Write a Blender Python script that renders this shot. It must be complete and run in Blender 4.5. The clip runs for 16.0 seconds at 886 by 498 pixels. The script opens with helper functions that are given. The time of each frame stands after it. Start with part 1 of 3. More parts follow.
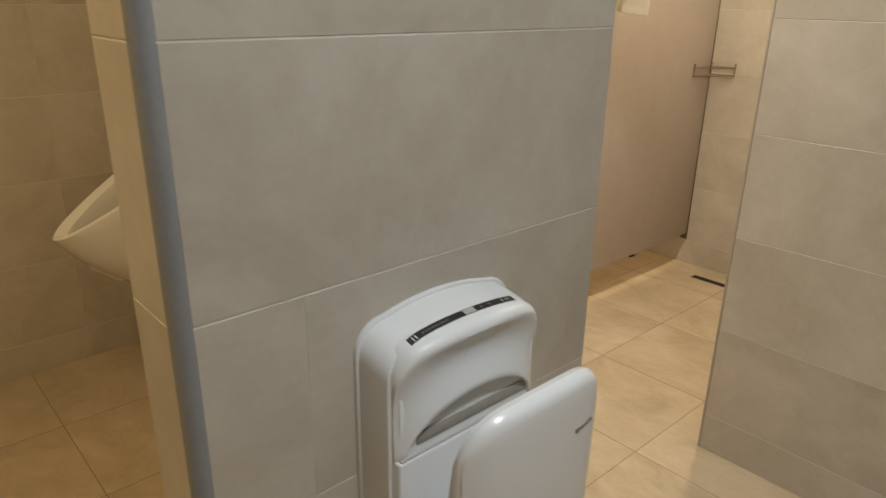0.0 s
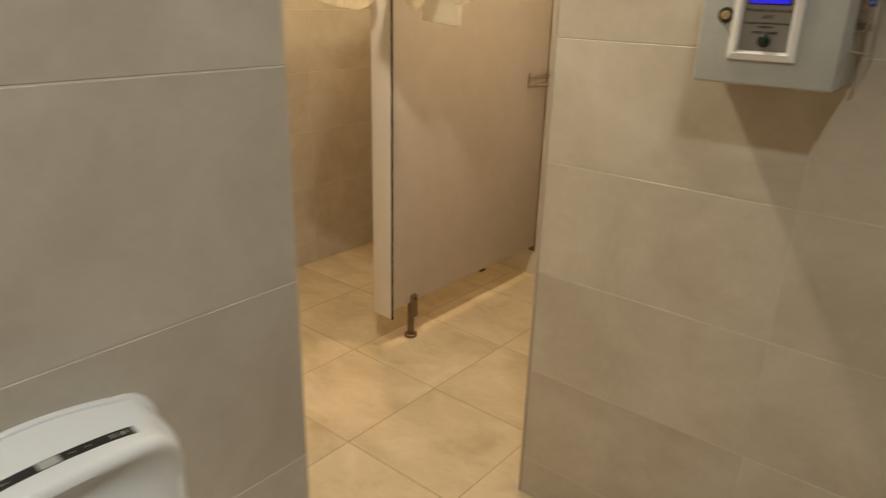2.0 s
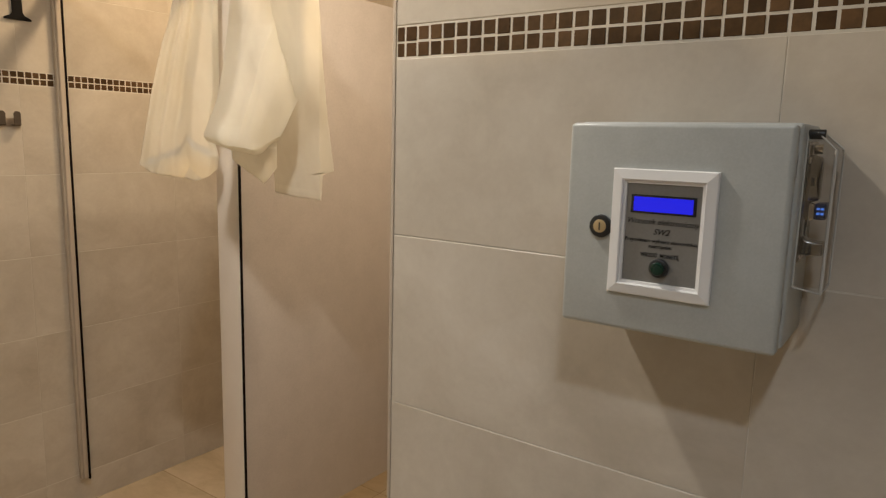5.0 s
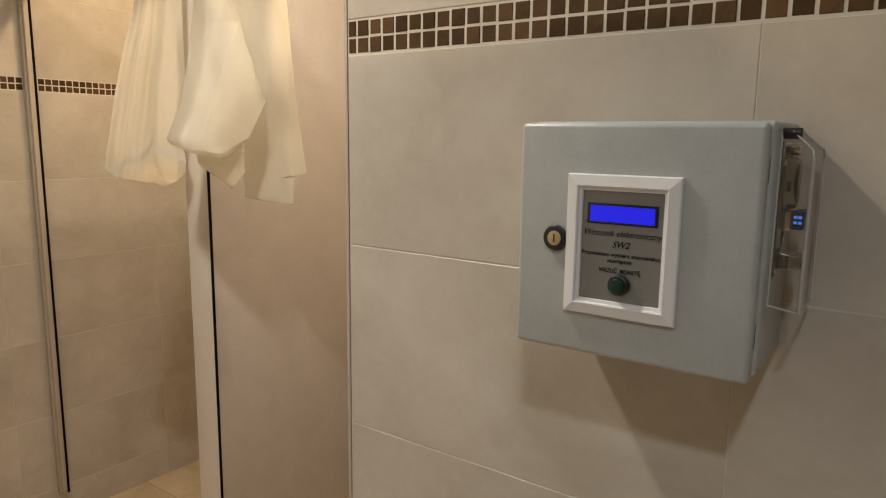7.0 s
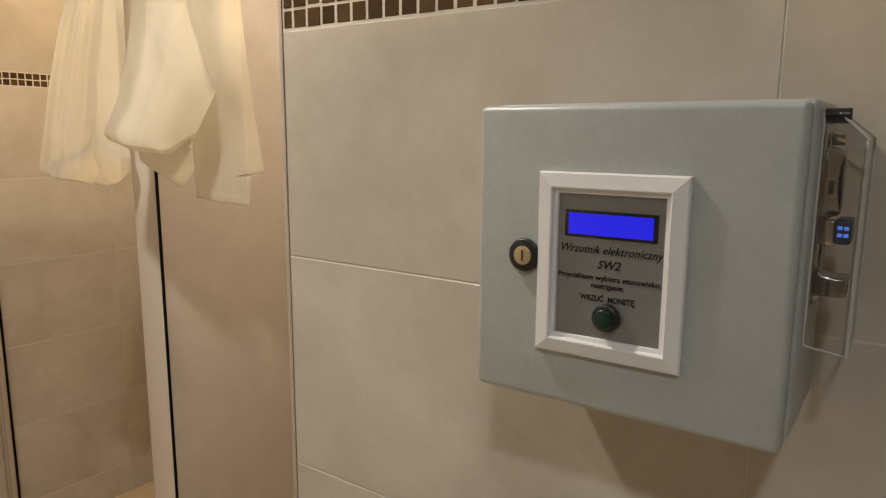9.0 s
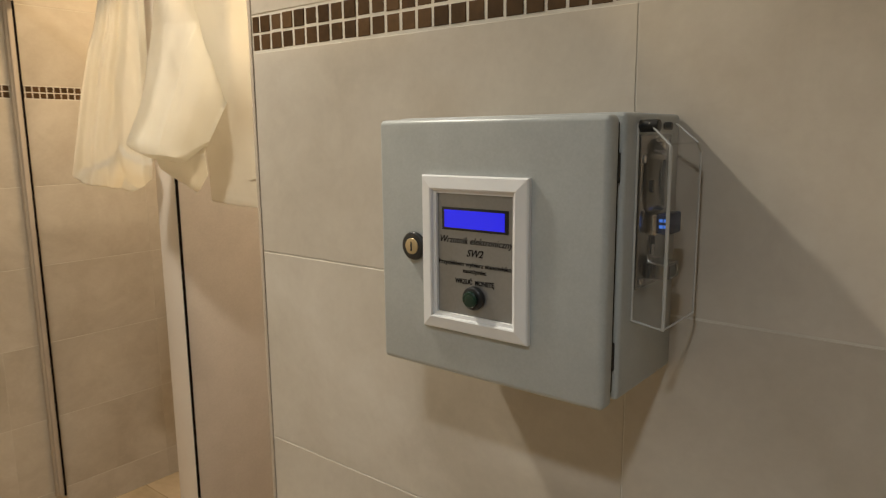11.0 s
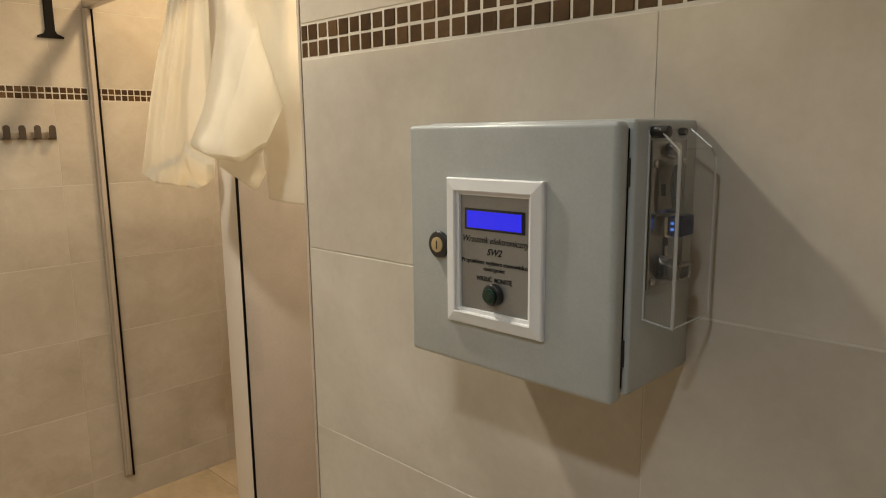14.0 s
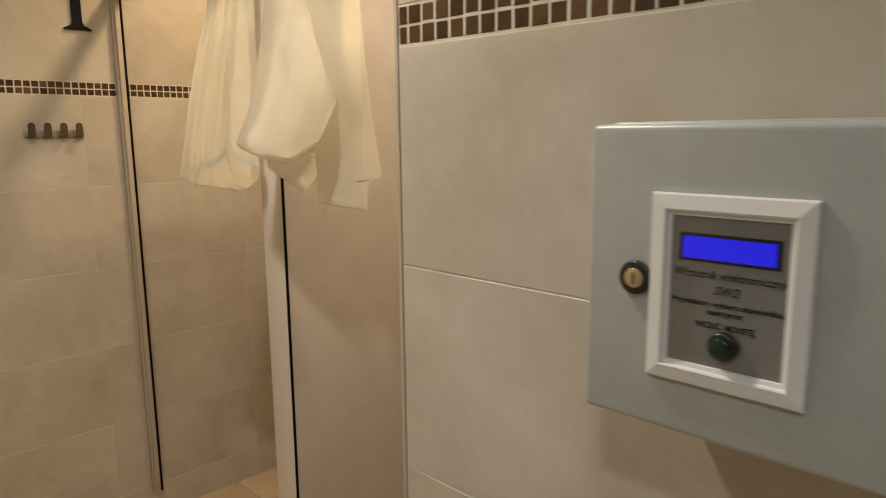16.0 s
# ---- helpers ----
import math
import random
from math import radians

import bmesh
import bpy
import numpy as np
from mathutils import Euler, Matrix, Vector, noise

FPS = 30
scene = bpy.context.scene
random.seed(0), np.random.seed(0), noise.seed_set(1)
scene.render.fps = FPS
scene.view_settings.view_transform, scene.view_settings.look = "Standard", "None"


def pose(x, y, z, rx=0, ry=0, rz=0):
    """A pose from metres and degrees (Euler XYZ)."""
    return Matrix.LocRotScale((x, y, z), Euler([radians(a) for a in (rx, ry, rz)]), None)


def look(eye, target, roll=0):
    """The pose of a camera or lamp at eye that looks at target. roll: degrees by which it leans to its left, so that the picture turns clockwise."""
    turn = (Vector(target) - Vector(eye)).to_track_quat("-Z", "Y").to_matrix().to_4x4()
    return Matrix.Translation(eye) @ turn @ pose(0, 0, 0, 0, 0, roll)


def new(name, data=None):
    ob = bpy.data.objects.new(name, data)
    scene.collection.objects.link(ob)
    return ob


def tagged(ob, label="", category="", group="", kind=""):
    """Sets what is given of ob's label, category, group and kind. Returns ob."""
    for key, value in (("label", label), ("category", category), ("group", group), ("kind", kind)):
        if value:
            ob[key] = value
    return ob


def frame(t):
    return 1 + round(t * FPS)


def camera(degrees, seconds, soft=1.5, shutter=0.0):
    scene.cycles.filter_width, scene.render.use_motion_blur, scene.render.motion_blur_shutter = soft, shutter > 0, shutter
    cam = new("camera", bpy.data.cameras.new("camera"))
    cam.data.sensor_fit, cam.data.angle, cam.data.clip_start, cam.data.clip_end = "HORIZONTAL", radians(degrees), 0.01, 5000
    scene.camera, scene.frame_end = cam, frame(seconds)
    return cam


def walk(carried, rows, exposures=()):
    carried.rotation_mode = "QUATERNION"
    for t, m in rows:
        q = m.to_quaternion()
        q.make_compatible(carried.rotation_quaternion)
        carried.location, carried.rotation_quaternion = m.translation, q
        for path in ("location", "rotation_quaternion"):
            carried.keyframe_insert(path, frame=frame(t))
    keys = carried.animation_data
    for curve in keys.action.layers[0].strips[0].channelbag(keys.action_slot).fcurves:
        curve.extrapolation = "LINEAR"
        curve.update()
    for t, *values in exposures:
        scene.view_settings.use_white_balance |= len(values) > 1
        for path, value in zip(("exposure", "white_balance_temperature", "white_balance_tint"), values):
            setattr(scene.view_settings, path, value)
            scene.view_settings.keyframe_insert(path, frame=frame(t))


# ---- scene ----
cam = camera(66.1, 16.0, soft=1.1, shutter=0.6)
PATH = [
    (0, (-0.171, 0.1, 1.384), (-1.561, 1.358, 0.687), 0.8),
    (0.5, (-0.141, 0.146, 1.365), (-1.5, 1.435, 0.666), 1.0),
    (1, (-0.169, 0.253, 1.371), (-1.494, 1.573, 0.662), 1.2),
    (1.5, (-0.165, 0.372, 1.406), (-1.427, 1.752, 0.696), 1.4),
    (2, (-0.114, 0.514, 1.433), (-1.298, 1.963, 0.729), 1.5),
    (2.5, (-0.038, 0.657, 1.47), (-1.199, 2.123, 0.761), 1.3),
    (3, (-0.061, 0.756, 1.475), (-1.203, 2.236, 0.766), 1.5),
    (3.5, (-0.155, 0.853, 1.484), (-1.31, 2.39, 0.934), 1.7),
    (4, (-0.243, 0.899, 1.49), (-1.407, 2.492, 1.158), 1.5),
    (4.5, (-0.255, 0.985, 1.495), (-1.399, 2.594, 1.175), 1.3),
    (4.7, (-0.247, 1.04, 1.499), (-1.392, 2.649, 1.184), 1.5),
    (7, (-0.236, 1.204, 1.511), (-1.388, 2.807, 1.189), 0.7),
    (7.5, (-0.199, 1.223, 1.511), (-1.342, 2.833, 1.191), 0.6),
    (8, (-0.175, 1.251, 1.507), (-1.314, 2.863, 1.183), 0.4),
    (8.5, (-0.229, 1.308, 1.501), (-1.364, 2.921, 1.167), 0.3),
    (9, (-0.298, 1.365, 1.506), (-1.423, 2.985, 1.17), 0.3),
    (9.5, (-0.292, 1.381, 1.507), (-1.407, 3.01, 1.183), 0.4),
    (9.7, (-0.263, 1.38, 1.513), (-1.377, 3.01, 1.19), 0.2),
    (11.8, (-0.115, 1.352, 1.513), (-1.433, 2.818, 1.179), -0.5),
    (12, (-0.115, 1.348, 1.514), (-1.445, 2.805, 1.18), -0.4),
    (12.5, (-0.104, 1.343, 1.517), (-1.458, 2.777, 1.187), -0.5),
    (13, (-0.097, 1.35, 1.516), (-1.468, 2.768, 1.183), -0.6),
    (13.5, (-0.077, 1.363, 1.517), (-1.454, 2.775, 1.186), -0.6),
    (14, (-0.077, 1.363, 1.519), (-1.447, 2.782, 1.186), -0.6),
    (14.5, (-0.084, 1.366, 1.516), (-1.458, 2.781, 1.182), -0.7),
    (15, (-0.141, 1.364, 1.508), (-1.525, 2.767, 1.168), -0.7),
    (15.5, (-0.211, 1.387, 1.522), (-1.605, 2.778, 1.177), -0.9),
    (16, (-0.294, 1.37, 1.524), (-1.677, 2.774, 1.183), -0.6),
]
EXPOSURES = [(0, 0.04, 6300, 8), (1.0, -0.04, 6700, 8), (1.5, -0.06, 7150, 7), (2.0, -0.05, 7150, 7), (3.0, -0.02, 6900, 8), (4, -0.14, 6250, 11), (4.7, -0.24, 6100, 11), (7, -0.23, 6150, 11), (9.5, -0.21, 6250, 10), (12, -0.11, 6250, 7), (15, -0.14, 6300, 8), (16, -0.31, 6400, 9)]
walk(cam, [(t, look(eye, target, roll)) for t, eye, target, roll in PATH], EXPOSURES)

# ---- world and lamps ----
CEIL = 2.55
world = bpy.data.worlds.new("world")
world.use_nodes = True
world.node_tree.nodes["Background"].inputs[0].default_value = (0.05, 0.045, 0.04, 1)
world.node_tree.nodes["Background"].inputs[1].default_value = 0.05
scene.world = world

DEEP, AMBER, WARM, MILD, SOFT = (1.0, 0.72, 0.37), (1.0, 0.69, 0.37), (1.0, 0.79, 0.53), (1.0, 0.91, 0.76), (0.95, 0.99, 1.0)
LAMPS = [  # x, y, watts, colour, beam in degrees, diameter
    (0.02, 0.60, 12.3, SOFT, 128, 0.13),
    # added lamp without a known source, brightens the dryer wall's end and urinal corner
    (-1.45, -0.35, 23.0, DEEP, 180, 0.10),
    (-1.34, 1.64, 18.5, MILD, 160, 0.10),
    (-2.42, 2.72, 10.5, AMBER, 150, 0.15),
    (-1.28, 2.72, 13.5, WARM, 150, 0.09),
]

# ---- node helpers ----
def shader(name, base, rough=0.5, metal=0.0, spec=0.5):
    m = bpy.data.materials.new(name)
    m.use_nodes = True
    b = m.node_tree.nodes["Principled BSDF"]
    b.inputs["Base Color"].default_value = (*base, 1)
    b.inputs["Roughness"].default_value = rough
    b.inputs["Metallic"].default_value = metal
    b.inputs["Specular IOR Level"].default_value = spec
    return m, m.node_tree, b


def coords(nt, scale, per_object=True):
    """Object coordinates in metres, shifted by each object's random number."""
    tc = nt.nodes.new("ShaderNodeTexCoord")
    mp = nt.nodes.new("ShaderNodeMapping")
    mp.inputs["Scale"].default_value = scale
    if per_object:
        oi = nt.nodes.new("ShaderNodeObjectInfo")
        mul = nt.nodes.new("ShaderNodeMath")
        mul.operation = "MULTIPLY"
        mul.inputs[1].default_value = 37.0
        nt.links.new(oi.outputs["Random"], mul.inputs[0])
        add = nt.nodes.new("ShaderNodeVectorMath")
        nt.links.new(tc.outputs["Object"], add.inputs[0])
        nt.links.new(mul.outputs[0], add.inputs[1])
        nt.links.new(add.outputs[0], mp.inputs["Vector"])
    else:
        nt.links.new(tc.outputs["Object"], mp.inputs["Vector"])
    return mp.outputs["Vector"]


def noise_node(nt, vec, scale, detail=4, rough=0.55, distort=0.0):
    n = nt.nodes.new("ShaderNodeTexNoise")
    n.inputs["Scale"].default_value = scale
    n.inputs["Detail"].default_value = detail
    n.inputs["Roughness"].default_value = rough
    n.inputs["Distortion"].default_value = distort
    nt.links.new(vec, n.inputs["Vector"])
    return n.outputs["Fac"]


def ramp(nt, fac, stops):
    r = nt.nodes.new("ShaderNodeValToRGB")
    e = r.color_ramp.elements
    while len(e) < len(stops):
        e.new(0.5)
    for el, (p, c) in zip(e, stops):
        el.position, el.color = p, (*c, 1)
    nt.links.new(fac, r.inputs[0])
    return r.outputs[0]


def mix(nt, fac, a, b, mode="MIX"):
    m = nt.nodes.new("ShaderNodeMix")
    m.data_type, m.blend_type = "RGBA", mode
    for sock, v in ((m.inputs[0], fac), (m.inputs[6], a), (m.inputs[7], b)):
        if hasattr(v, "is_linked"):
            nt.links.new(v, sock)
        elif isinstance(v, (int, float)):
            sock.default_value = v
        else:
            sock.default_value = (*v, 1)
    return m.outputs[2]


def bump(nt, b, height, strength, dist):
    n = nt.nodes.new("ShaderNodeBump")
    n.inputs["Strength"].default_value = strength
    n.inputs["Distance"].default_value = dist
    nt.links.new(height, n.inputs["Height"])
    nt.links.new(n.outputs[0], b.inputs["Normal"])


def ranged(nt, fac, lo, hi):
    r = nt.nodes.new("ShaderNodeMapRange")
    r.inputs[3].default_value, r.inputs[4].default_value = lo, hi
    nt.links.new(fac, r.inputs[0])
    return r.outputs[0]


def stone_tile(name, light, mid, dark, rough, clouds=3.0, streak=(1, 1, 1)):
    """Matt porcelain with soft cement-like clouds, fine grain and a tone of its own for each tile."""
    m, nt, b = shader(name, mid, rough)
    v = coords(nt, streak)
    big = noise_node(nt, v, clouds, 7, 0.62, 0.5)
    col = ramp(nt, big, [(0.30, dark), (0.5, mid), (0.72, light)])
    fine = noise_node(nt, v, 90, 3, 0.6)
    col = mix(nt, 0.035, col, ramp(nt, fine, [(0.3, (0.25, 0.22, 0.18)), (0.7, (0.9, 0.86, 0.8))]), "OVERLAY")
    patch = noise_node(nt, v, 11, 5, 0.65, 1.2)
    col = mix(nt, 0.10, col, ramp(nt, patch, [(0.32, (0.30, 0.28, 0.25)), (0.5, (0.5, 0.5, 0.5)), (0.70, (0.74, 0.73, 0.70))]), "OVERLAY")
    oi = nt.nodes.new("ShaderNodeObjectInfo")
    tone = ramp(nt, oi.outputs["Random"], [(0, (0.945, 0.94, 0.93)), (1, (1.0, 1.0, 1.0))])
    col = mix(nt, 1.0, col, tone, "MULTIPLY")
    nt.links.new(col, b.inputs["Base Color"])
    nt.links.new(ranged(nt, big, rough - 0.08, rough + 0.1), b.inputs["Roughness"])
    bump(nt, b, noise_node(nt, v, 14, 3, 0.5), 0.06, 0.003)
    return m


TILE = stone_tile("wall_tile_porcelain", (0.615, 0.565, 0.495), (0.535, 0.485, 0.415), (0.455, 0.405, 0.335), 0.40, 3.4)
FLOOR_TILE = stone_tile("floor_tile_porcelain", (0.58, 0.475, 0.345), (0.49, 0.395, 0.27), (0.39, 0.31, 0.20), 0.38, 4.0, (1, 1.5, 1))


def make_grout(name, base):
    m, nt, b = shader(name, base, 0.85)
    v = coords(nt, (1, 1, 1), False)
    n = noise_node(nt, v, 14, 5)
    nt.links.new(ramp(nt, n, [(0.3, tuple(c * 0.8 for c in base)), (0.7, base)]), b.inputs["Base Color"])
    bump(nt, b, noise_node(nt, v, 300, 2), 0.3, 0.001)
    return m


GROUT = make_grout("pale_wall_grout", (0.68, 0.64, 0.565))
FLOOR_GROUT = make_grout("brown_floor_grout", (0.34, 0.26, 0.165))
BROWN_LINE = make_grout("brown_line", (0.25, 0.20, 0.15))
PAINT = make_grout("white_ceiling_paint", (0.74, 0.72, 0.68))
PLAIN = make_grout("beige_wall_finish", (0.38, 0.35, 0.30))


def make_mosaic():
    m, nt, b = shader("brown_glazed_mosaic", (0.06, 0.035, 0.02), 0.38, 0.0, 0.2)
    oi = nt.nodes.new("ShaderNodeObjectInfo")
    base = ramp(nt, oi.outputs["Random"], [(0.0, (0.056, 0.031, 0.013)), (0.5, (0.080, 0.045, 0.019)), (0.85, (0.104, 0.060, 0.027)), (1.0, (0.140, 0.083, 0.040))])
    v = coords(nt, (1, 1, 1))
    n = noise_node(nt, v, 60, 4, 0.6, 0.5)
    col = mix(nt, 0.5, base, ramp(nt, n, [(0.35, (0.55, 0.5, 0.45)), (0.7, (1.25, 1.15, 1.05))]), "MULTIPLY")
    nt.links.new(col, b.inputs["Base Color"])
    bump(nt, b, n, 0.12, 0.001)
    return m


MOSAIC = make_mosaic()


def grained(name, base, rough, metal=0.0, scale=120, amount=0.06, relief=0.05, streak=(1, 1, 1), spec=0.5, shared=True):
    m, nt, b = shader(name, base, rough, metal, spec)
    v = coords(nt, streak, shared)
    n = noise_node(nt, v, scale, 3, 0.6)
    w = noise_node(nt, v, scale * 0.06, 4, 0.6)
    col = mix(nt, amount, base, ramp(nt, n, [(0.3, (0.1, 0.1, 0.1)), (0.7, (0.95, 0.95, 0.95))]), "OVERLAY")
    col = mix(nt, amount * 1.5, col, ramp(nt, w, [(0.35, (0.3, 0.29, 0.27)), (0.65, (0.8, 0.8, 0.8))]), "OVERLAY")
    nt.links.new(col, b.inputs["Base Color"])
    nt.links.new(ranged(nt, w, max(0.02, rough - 0.06), min(1, rough + 0.08)), b.inputs["Roughness"])
    bump(nt, b, n, relief, 0.001)
    return m


LAMINATE = grained("beige_grey_laminate", (0.455, 0.398, 0.355), 0.40, 0, 200, 0.05, 0.03)
ALU = grained("satin_aluminium", (0.62, 0.58, 0.53), 0.38, 0.85, 160, 0.06, 0.02, (1, 1, 0.05))
POST = grained("pale_powder_coated_profile", (0.70, 0.635, 0.575), 0.42, 0.0, 160, 0.04, 0.02)
TRIM_GREY = grained("grey_anodised_trim", (0.29, 0.295, 0.30), 0.7, 0.0, 160, 0.05, 0.02, (1, 1, 1), 0.1)
STEEL = grained("brushed_steel", (0.55, 0.52, 0.48), 0.28, 1.0, 200, 0.06, 0.03, (1, 1, 0.1))
# chrome whose darkened base colour stands in for reflections of a dim room
DARK_CHROME = grained("darkened_chrome", (0.32, 0.315, 0.305), 0.18, 1.0, 150, 0.08, 0.03)
HOOK_RAIL = grained("satin_hook_rail", (0.36, 0.30, 0.24), 0.35, 0.6, 150, 0.06, 0.02)
SHELF_METAL = grained("warm_tinted_chrome", (0.40, 0.32, 0.25), 0.3, 0.9, 150, 0.06, 0.02)
PROFILE = grained("beige_coated_profile", (0.47, 0.405, 0.335), 0.42, 0.0, 160, 0.04, 0.02)
DARK_STEEL = grained("dull_dark_steel", (0.10, 0.080, 0.062), 0.5, 0.6, 150, 0.06, 0.03)
CHROME = grained("chrome", (0.72, 0.71, 0.70), 0.07, 1.0, 60, 0.02, 0.0)
BRONZE = grained("tarnished_steel", (0.20, 0.15, 0.10), 0.40, 0.8, 90, 0.10, 0.05)
RUBBER = grained("black_rubber_seal", (0.006, 0.004, 0.004), 0.75, 0, 200, 0.05, 0.05, (1, 1, 1), 0.1)
BLACK = grained("black_plastic", (0.015, 0.015, 0.015), 0.35, 0, 150, 0.05, 0.03)
GREY_PAINT = grained("grey_powder_coat", (0.42, 0.435, 0.42), 0.34, 0, 420, 0.05, 0.10)
WHITE_PLASTIC = grained("white_plastic", (0.78, 0.77, 0.76), 0.30, 0, 200, 0.03, 0.02)
DRYER_WHITE = grained("white_gloss_plastic", (0.75, 0.76, 0.765), 0.22, 0, 160, 0.02, 0.01)
CERAMIC = grained("white_glazed_ceramic", (0.78, 0.76, 0.72), 0.12, 0, 60, 0.02, 0.01)
DARK_SLOT = grained("dark_slot", (0.02, 0.018, 0.015), 0.6, 0, 100, 0.05, 0.03)
SLOT_GREY = grained("grey_nozzle_plastic", (0.33, 0.31, 0.28), 0.45, 0, 100, 0.05, 0.03)
LEDGE_GREY = grained("pale_grey_plastic", (0.42, 0.41, 0.39), 0.4, 0, 100, 0.03, 0.02)
PLATE = grained("grey_printed_plate", (0.25, 0.245, 0.235), 0.30, 0.4, 300, 0.05, 0.02)
INK = grained("black_ink", (0.010, 0.009, 0.009), 0.7, 0, 200, 0.03, 0.0, (1, 1, 1), 0.15)
GREEN = grained("green_button_cap", (0.004, 0.028, 0.016), 0.25, 0, 100, 0.04, 0.0)
BRASS = grained("brass_key_core", (0.52, 0.40, 0.22), 0.4, 0.5, 100, 0.06, 0.03)
BRICK_DARK = grained("dark_drain_grate", (0.05, 0.035, 0.022), 0.45, 0.6, 90, 0.08, 0.05)


def glow(name, base, emit, strength):
    m, nt, b = shader(name, base, 0.25)
    b.inputs["Emission Color"].default_value = (*emit, 1)
    b.inputs["Emission Strength"].default_value = strength
    return m, nt, b


LCD, lcd_nt, lcd_b = glow("blue_lcd", (0.01, 0.01, 0.1), (0.02, 0.018, 1.0), 0.75)
SEVEN = glow("blue_digit_light", (0.02, 0.05, 0.2), (0.10, 0.28, 1.0), 0.7)[0]
BLUE_CASE = grained("blue_tinted_plastic", (0.014, 0.026, 0.085), 0.35, 0, 100, 0.03, 0.0, (1, 1, 1), 0.2)


def make_clear():
    m = bpy.data.materials.new("clear_acrylic")
    m.use_nodes = True
    nt = m.node_tree
    nt.nodes.remove(nt.nodes["Principled BSDF"])
    tr, gl, ms = (nt.nodes.new(k) for k in ("ShaderNodeBsdfTransparent", "ShaderNodeBsdfGlossy", "ShaderNodeMixShader"))
    tr.inputs["Color"].default_value = (0.975, 0.97, 0.965, 1)
    gl.inputs["Roughness"].default_value = 0.06
    ms.inputs[0].default_value = 0.055
    nt.links.new(tr.outputs[0], ms.inputs[1])
    nt.links.new(gl.outputs[0], ms.inputs[2])
    haze, mh = nt.nodes.new("ShaderNodeBsdfDiffuse"), nt.nodes.new("ShaderNodeMixShader")
    haze.inputs["Color"].default_value = (0.75, 0.74, 0.71, 1)
    mh.inputs[0].default_value = 0.012
    nt.links.new(ms.outputs[0], mh.inputs[1])
    nt.links.new(haze.outputs[0], mh.inputs[2])
    nt.links.new(mh.outputs[0], nt.nodes["Material Output"].inputs[0])
    return m


RIM = grained("pale_acrylic_edge", (0.48, 0.47, 0.44), 0.2, 0, 100, 0.03, 0.0)
CLEAR = make_clear()


def make_fabric():
    m = bpy.data.materials.new("cream_curtain_fabric")
    m.use_nodes = True
    nt = m.node_tree
    nt.nodes.remove(nt.nodes["Principled BSDF"])
    out = nt.nodes["Material Output"]
    v = coords(nt, (1, 1, 1), False)
    n = noise_node(nt, v, 5, 4, 0.6)
    col = ramp(nt, n, [(0.3, (0.87, 0.845, 0.775)), (0.7, (0.92, 0.90, 0.84))])
    d = nt.nodes.new("ShaderNodeBsdfPrincipled")
    d.inputs["Roughness"].default_value = 0.6
    tr = nt.nodes.new("ShaderNodeBsdfTranslucent")
    nt.links.new(col, d.inputs["Base Color"])
    nt.links.new(col, tr.inputs["Color"])
    ms = nt.nodes.new("ShaderNodeMixShader")
    ms.inputs[0].default_value = 0.72
    nt.links.new(d.outputs[0], ms.inputs[1])
    nt.links.new(tr.outputs[0], ms.inputs[2])
    sheer, mt = nt.nodes.new("ShaderNodeBsdfTransparent"), nt.nodes.new("ShaderNodeMixShader")
    sheer.inputs["Color"].default_value = (1.0, 0.97, 0.90, 1)
    mt.inputs[0].default_value = 0.13
    nt.links.new(ms.outputs[0], mt.inputs[1])
    nt.links.new(sheer.outputs[0], mt.inputs[2])
    nt.links.new(mt.outputs[0], out.inputs[0])
    bn = nt.nodes.new("ShaderNodeBump")
    bn.inputs["Strength"].default_value = 0.12
    bn.inputs["Distance"].default_value = 0.004
    nt.links.new(noise_node(nt, v, 38, 4, 0.6, 0.8), bn.inputs["Height"])
    nt.links.new(bn.outputs[0], d.inputs["Normal"])
    return m


FABRIC = make_fabric()

# ---- mesh helpers ----
def mesh_of(name, bm, material, smooth=False):
    bmesh.ops.recalc_face_normals(bm, faces=bm.faces)
    me = bpy.data.meshes.new(name)
    bm.to_mesh(me)
    bm.free()
    me.materials.append(material)
    if smooth:
        me.shade_smooth()
        me.set_sharp_from_angle(angle=radians(38))
    return me


def part(name, bm, material, parent, label="", smooth=True):
    ob = new(name, mesh_of(name, bm, material, smooth))
    ob.parent = parent
    if label:
        tagged(ob, label)
    return ob


def thing(name, label, category, group="", kind="", at=(0, 0, 0)):
    ob = new(name)
    ob.location = at
    ob.empty_display_size = 0.05
    return tagged(ob, label, category, group, kind)


def box(x0, x1, y0, y1, z0, z1, bevel=0.0, seg=2, bm=None):
    b = bmesh.new()
    bmesh.ops.create_cube(b, size=1)
    for v in b.verts:
        v.co = ((x0 + x1) / 2 + v.co.x * (x1 - x0), (y0 + y1) / 2 + v.co.y * (y1 - y0), (z0 + z1) / 2 + v.co.z * (z1 - z0))
    if bevel:
        bmesh.ops.bevel(b, geom=list(b.edges), offset=bevel, segments=seg, affect="EDGES", profile=0.5)
    return join(bm, b)


def join(bm, b):
    if bm is None:
        return b
    me = bpy.data.meshes.new("tmp")
    b.to_mesh(me)
    b.free()
    bm.from_mesh(me)
    bpy.data.meshes.remove(me)
    return bm


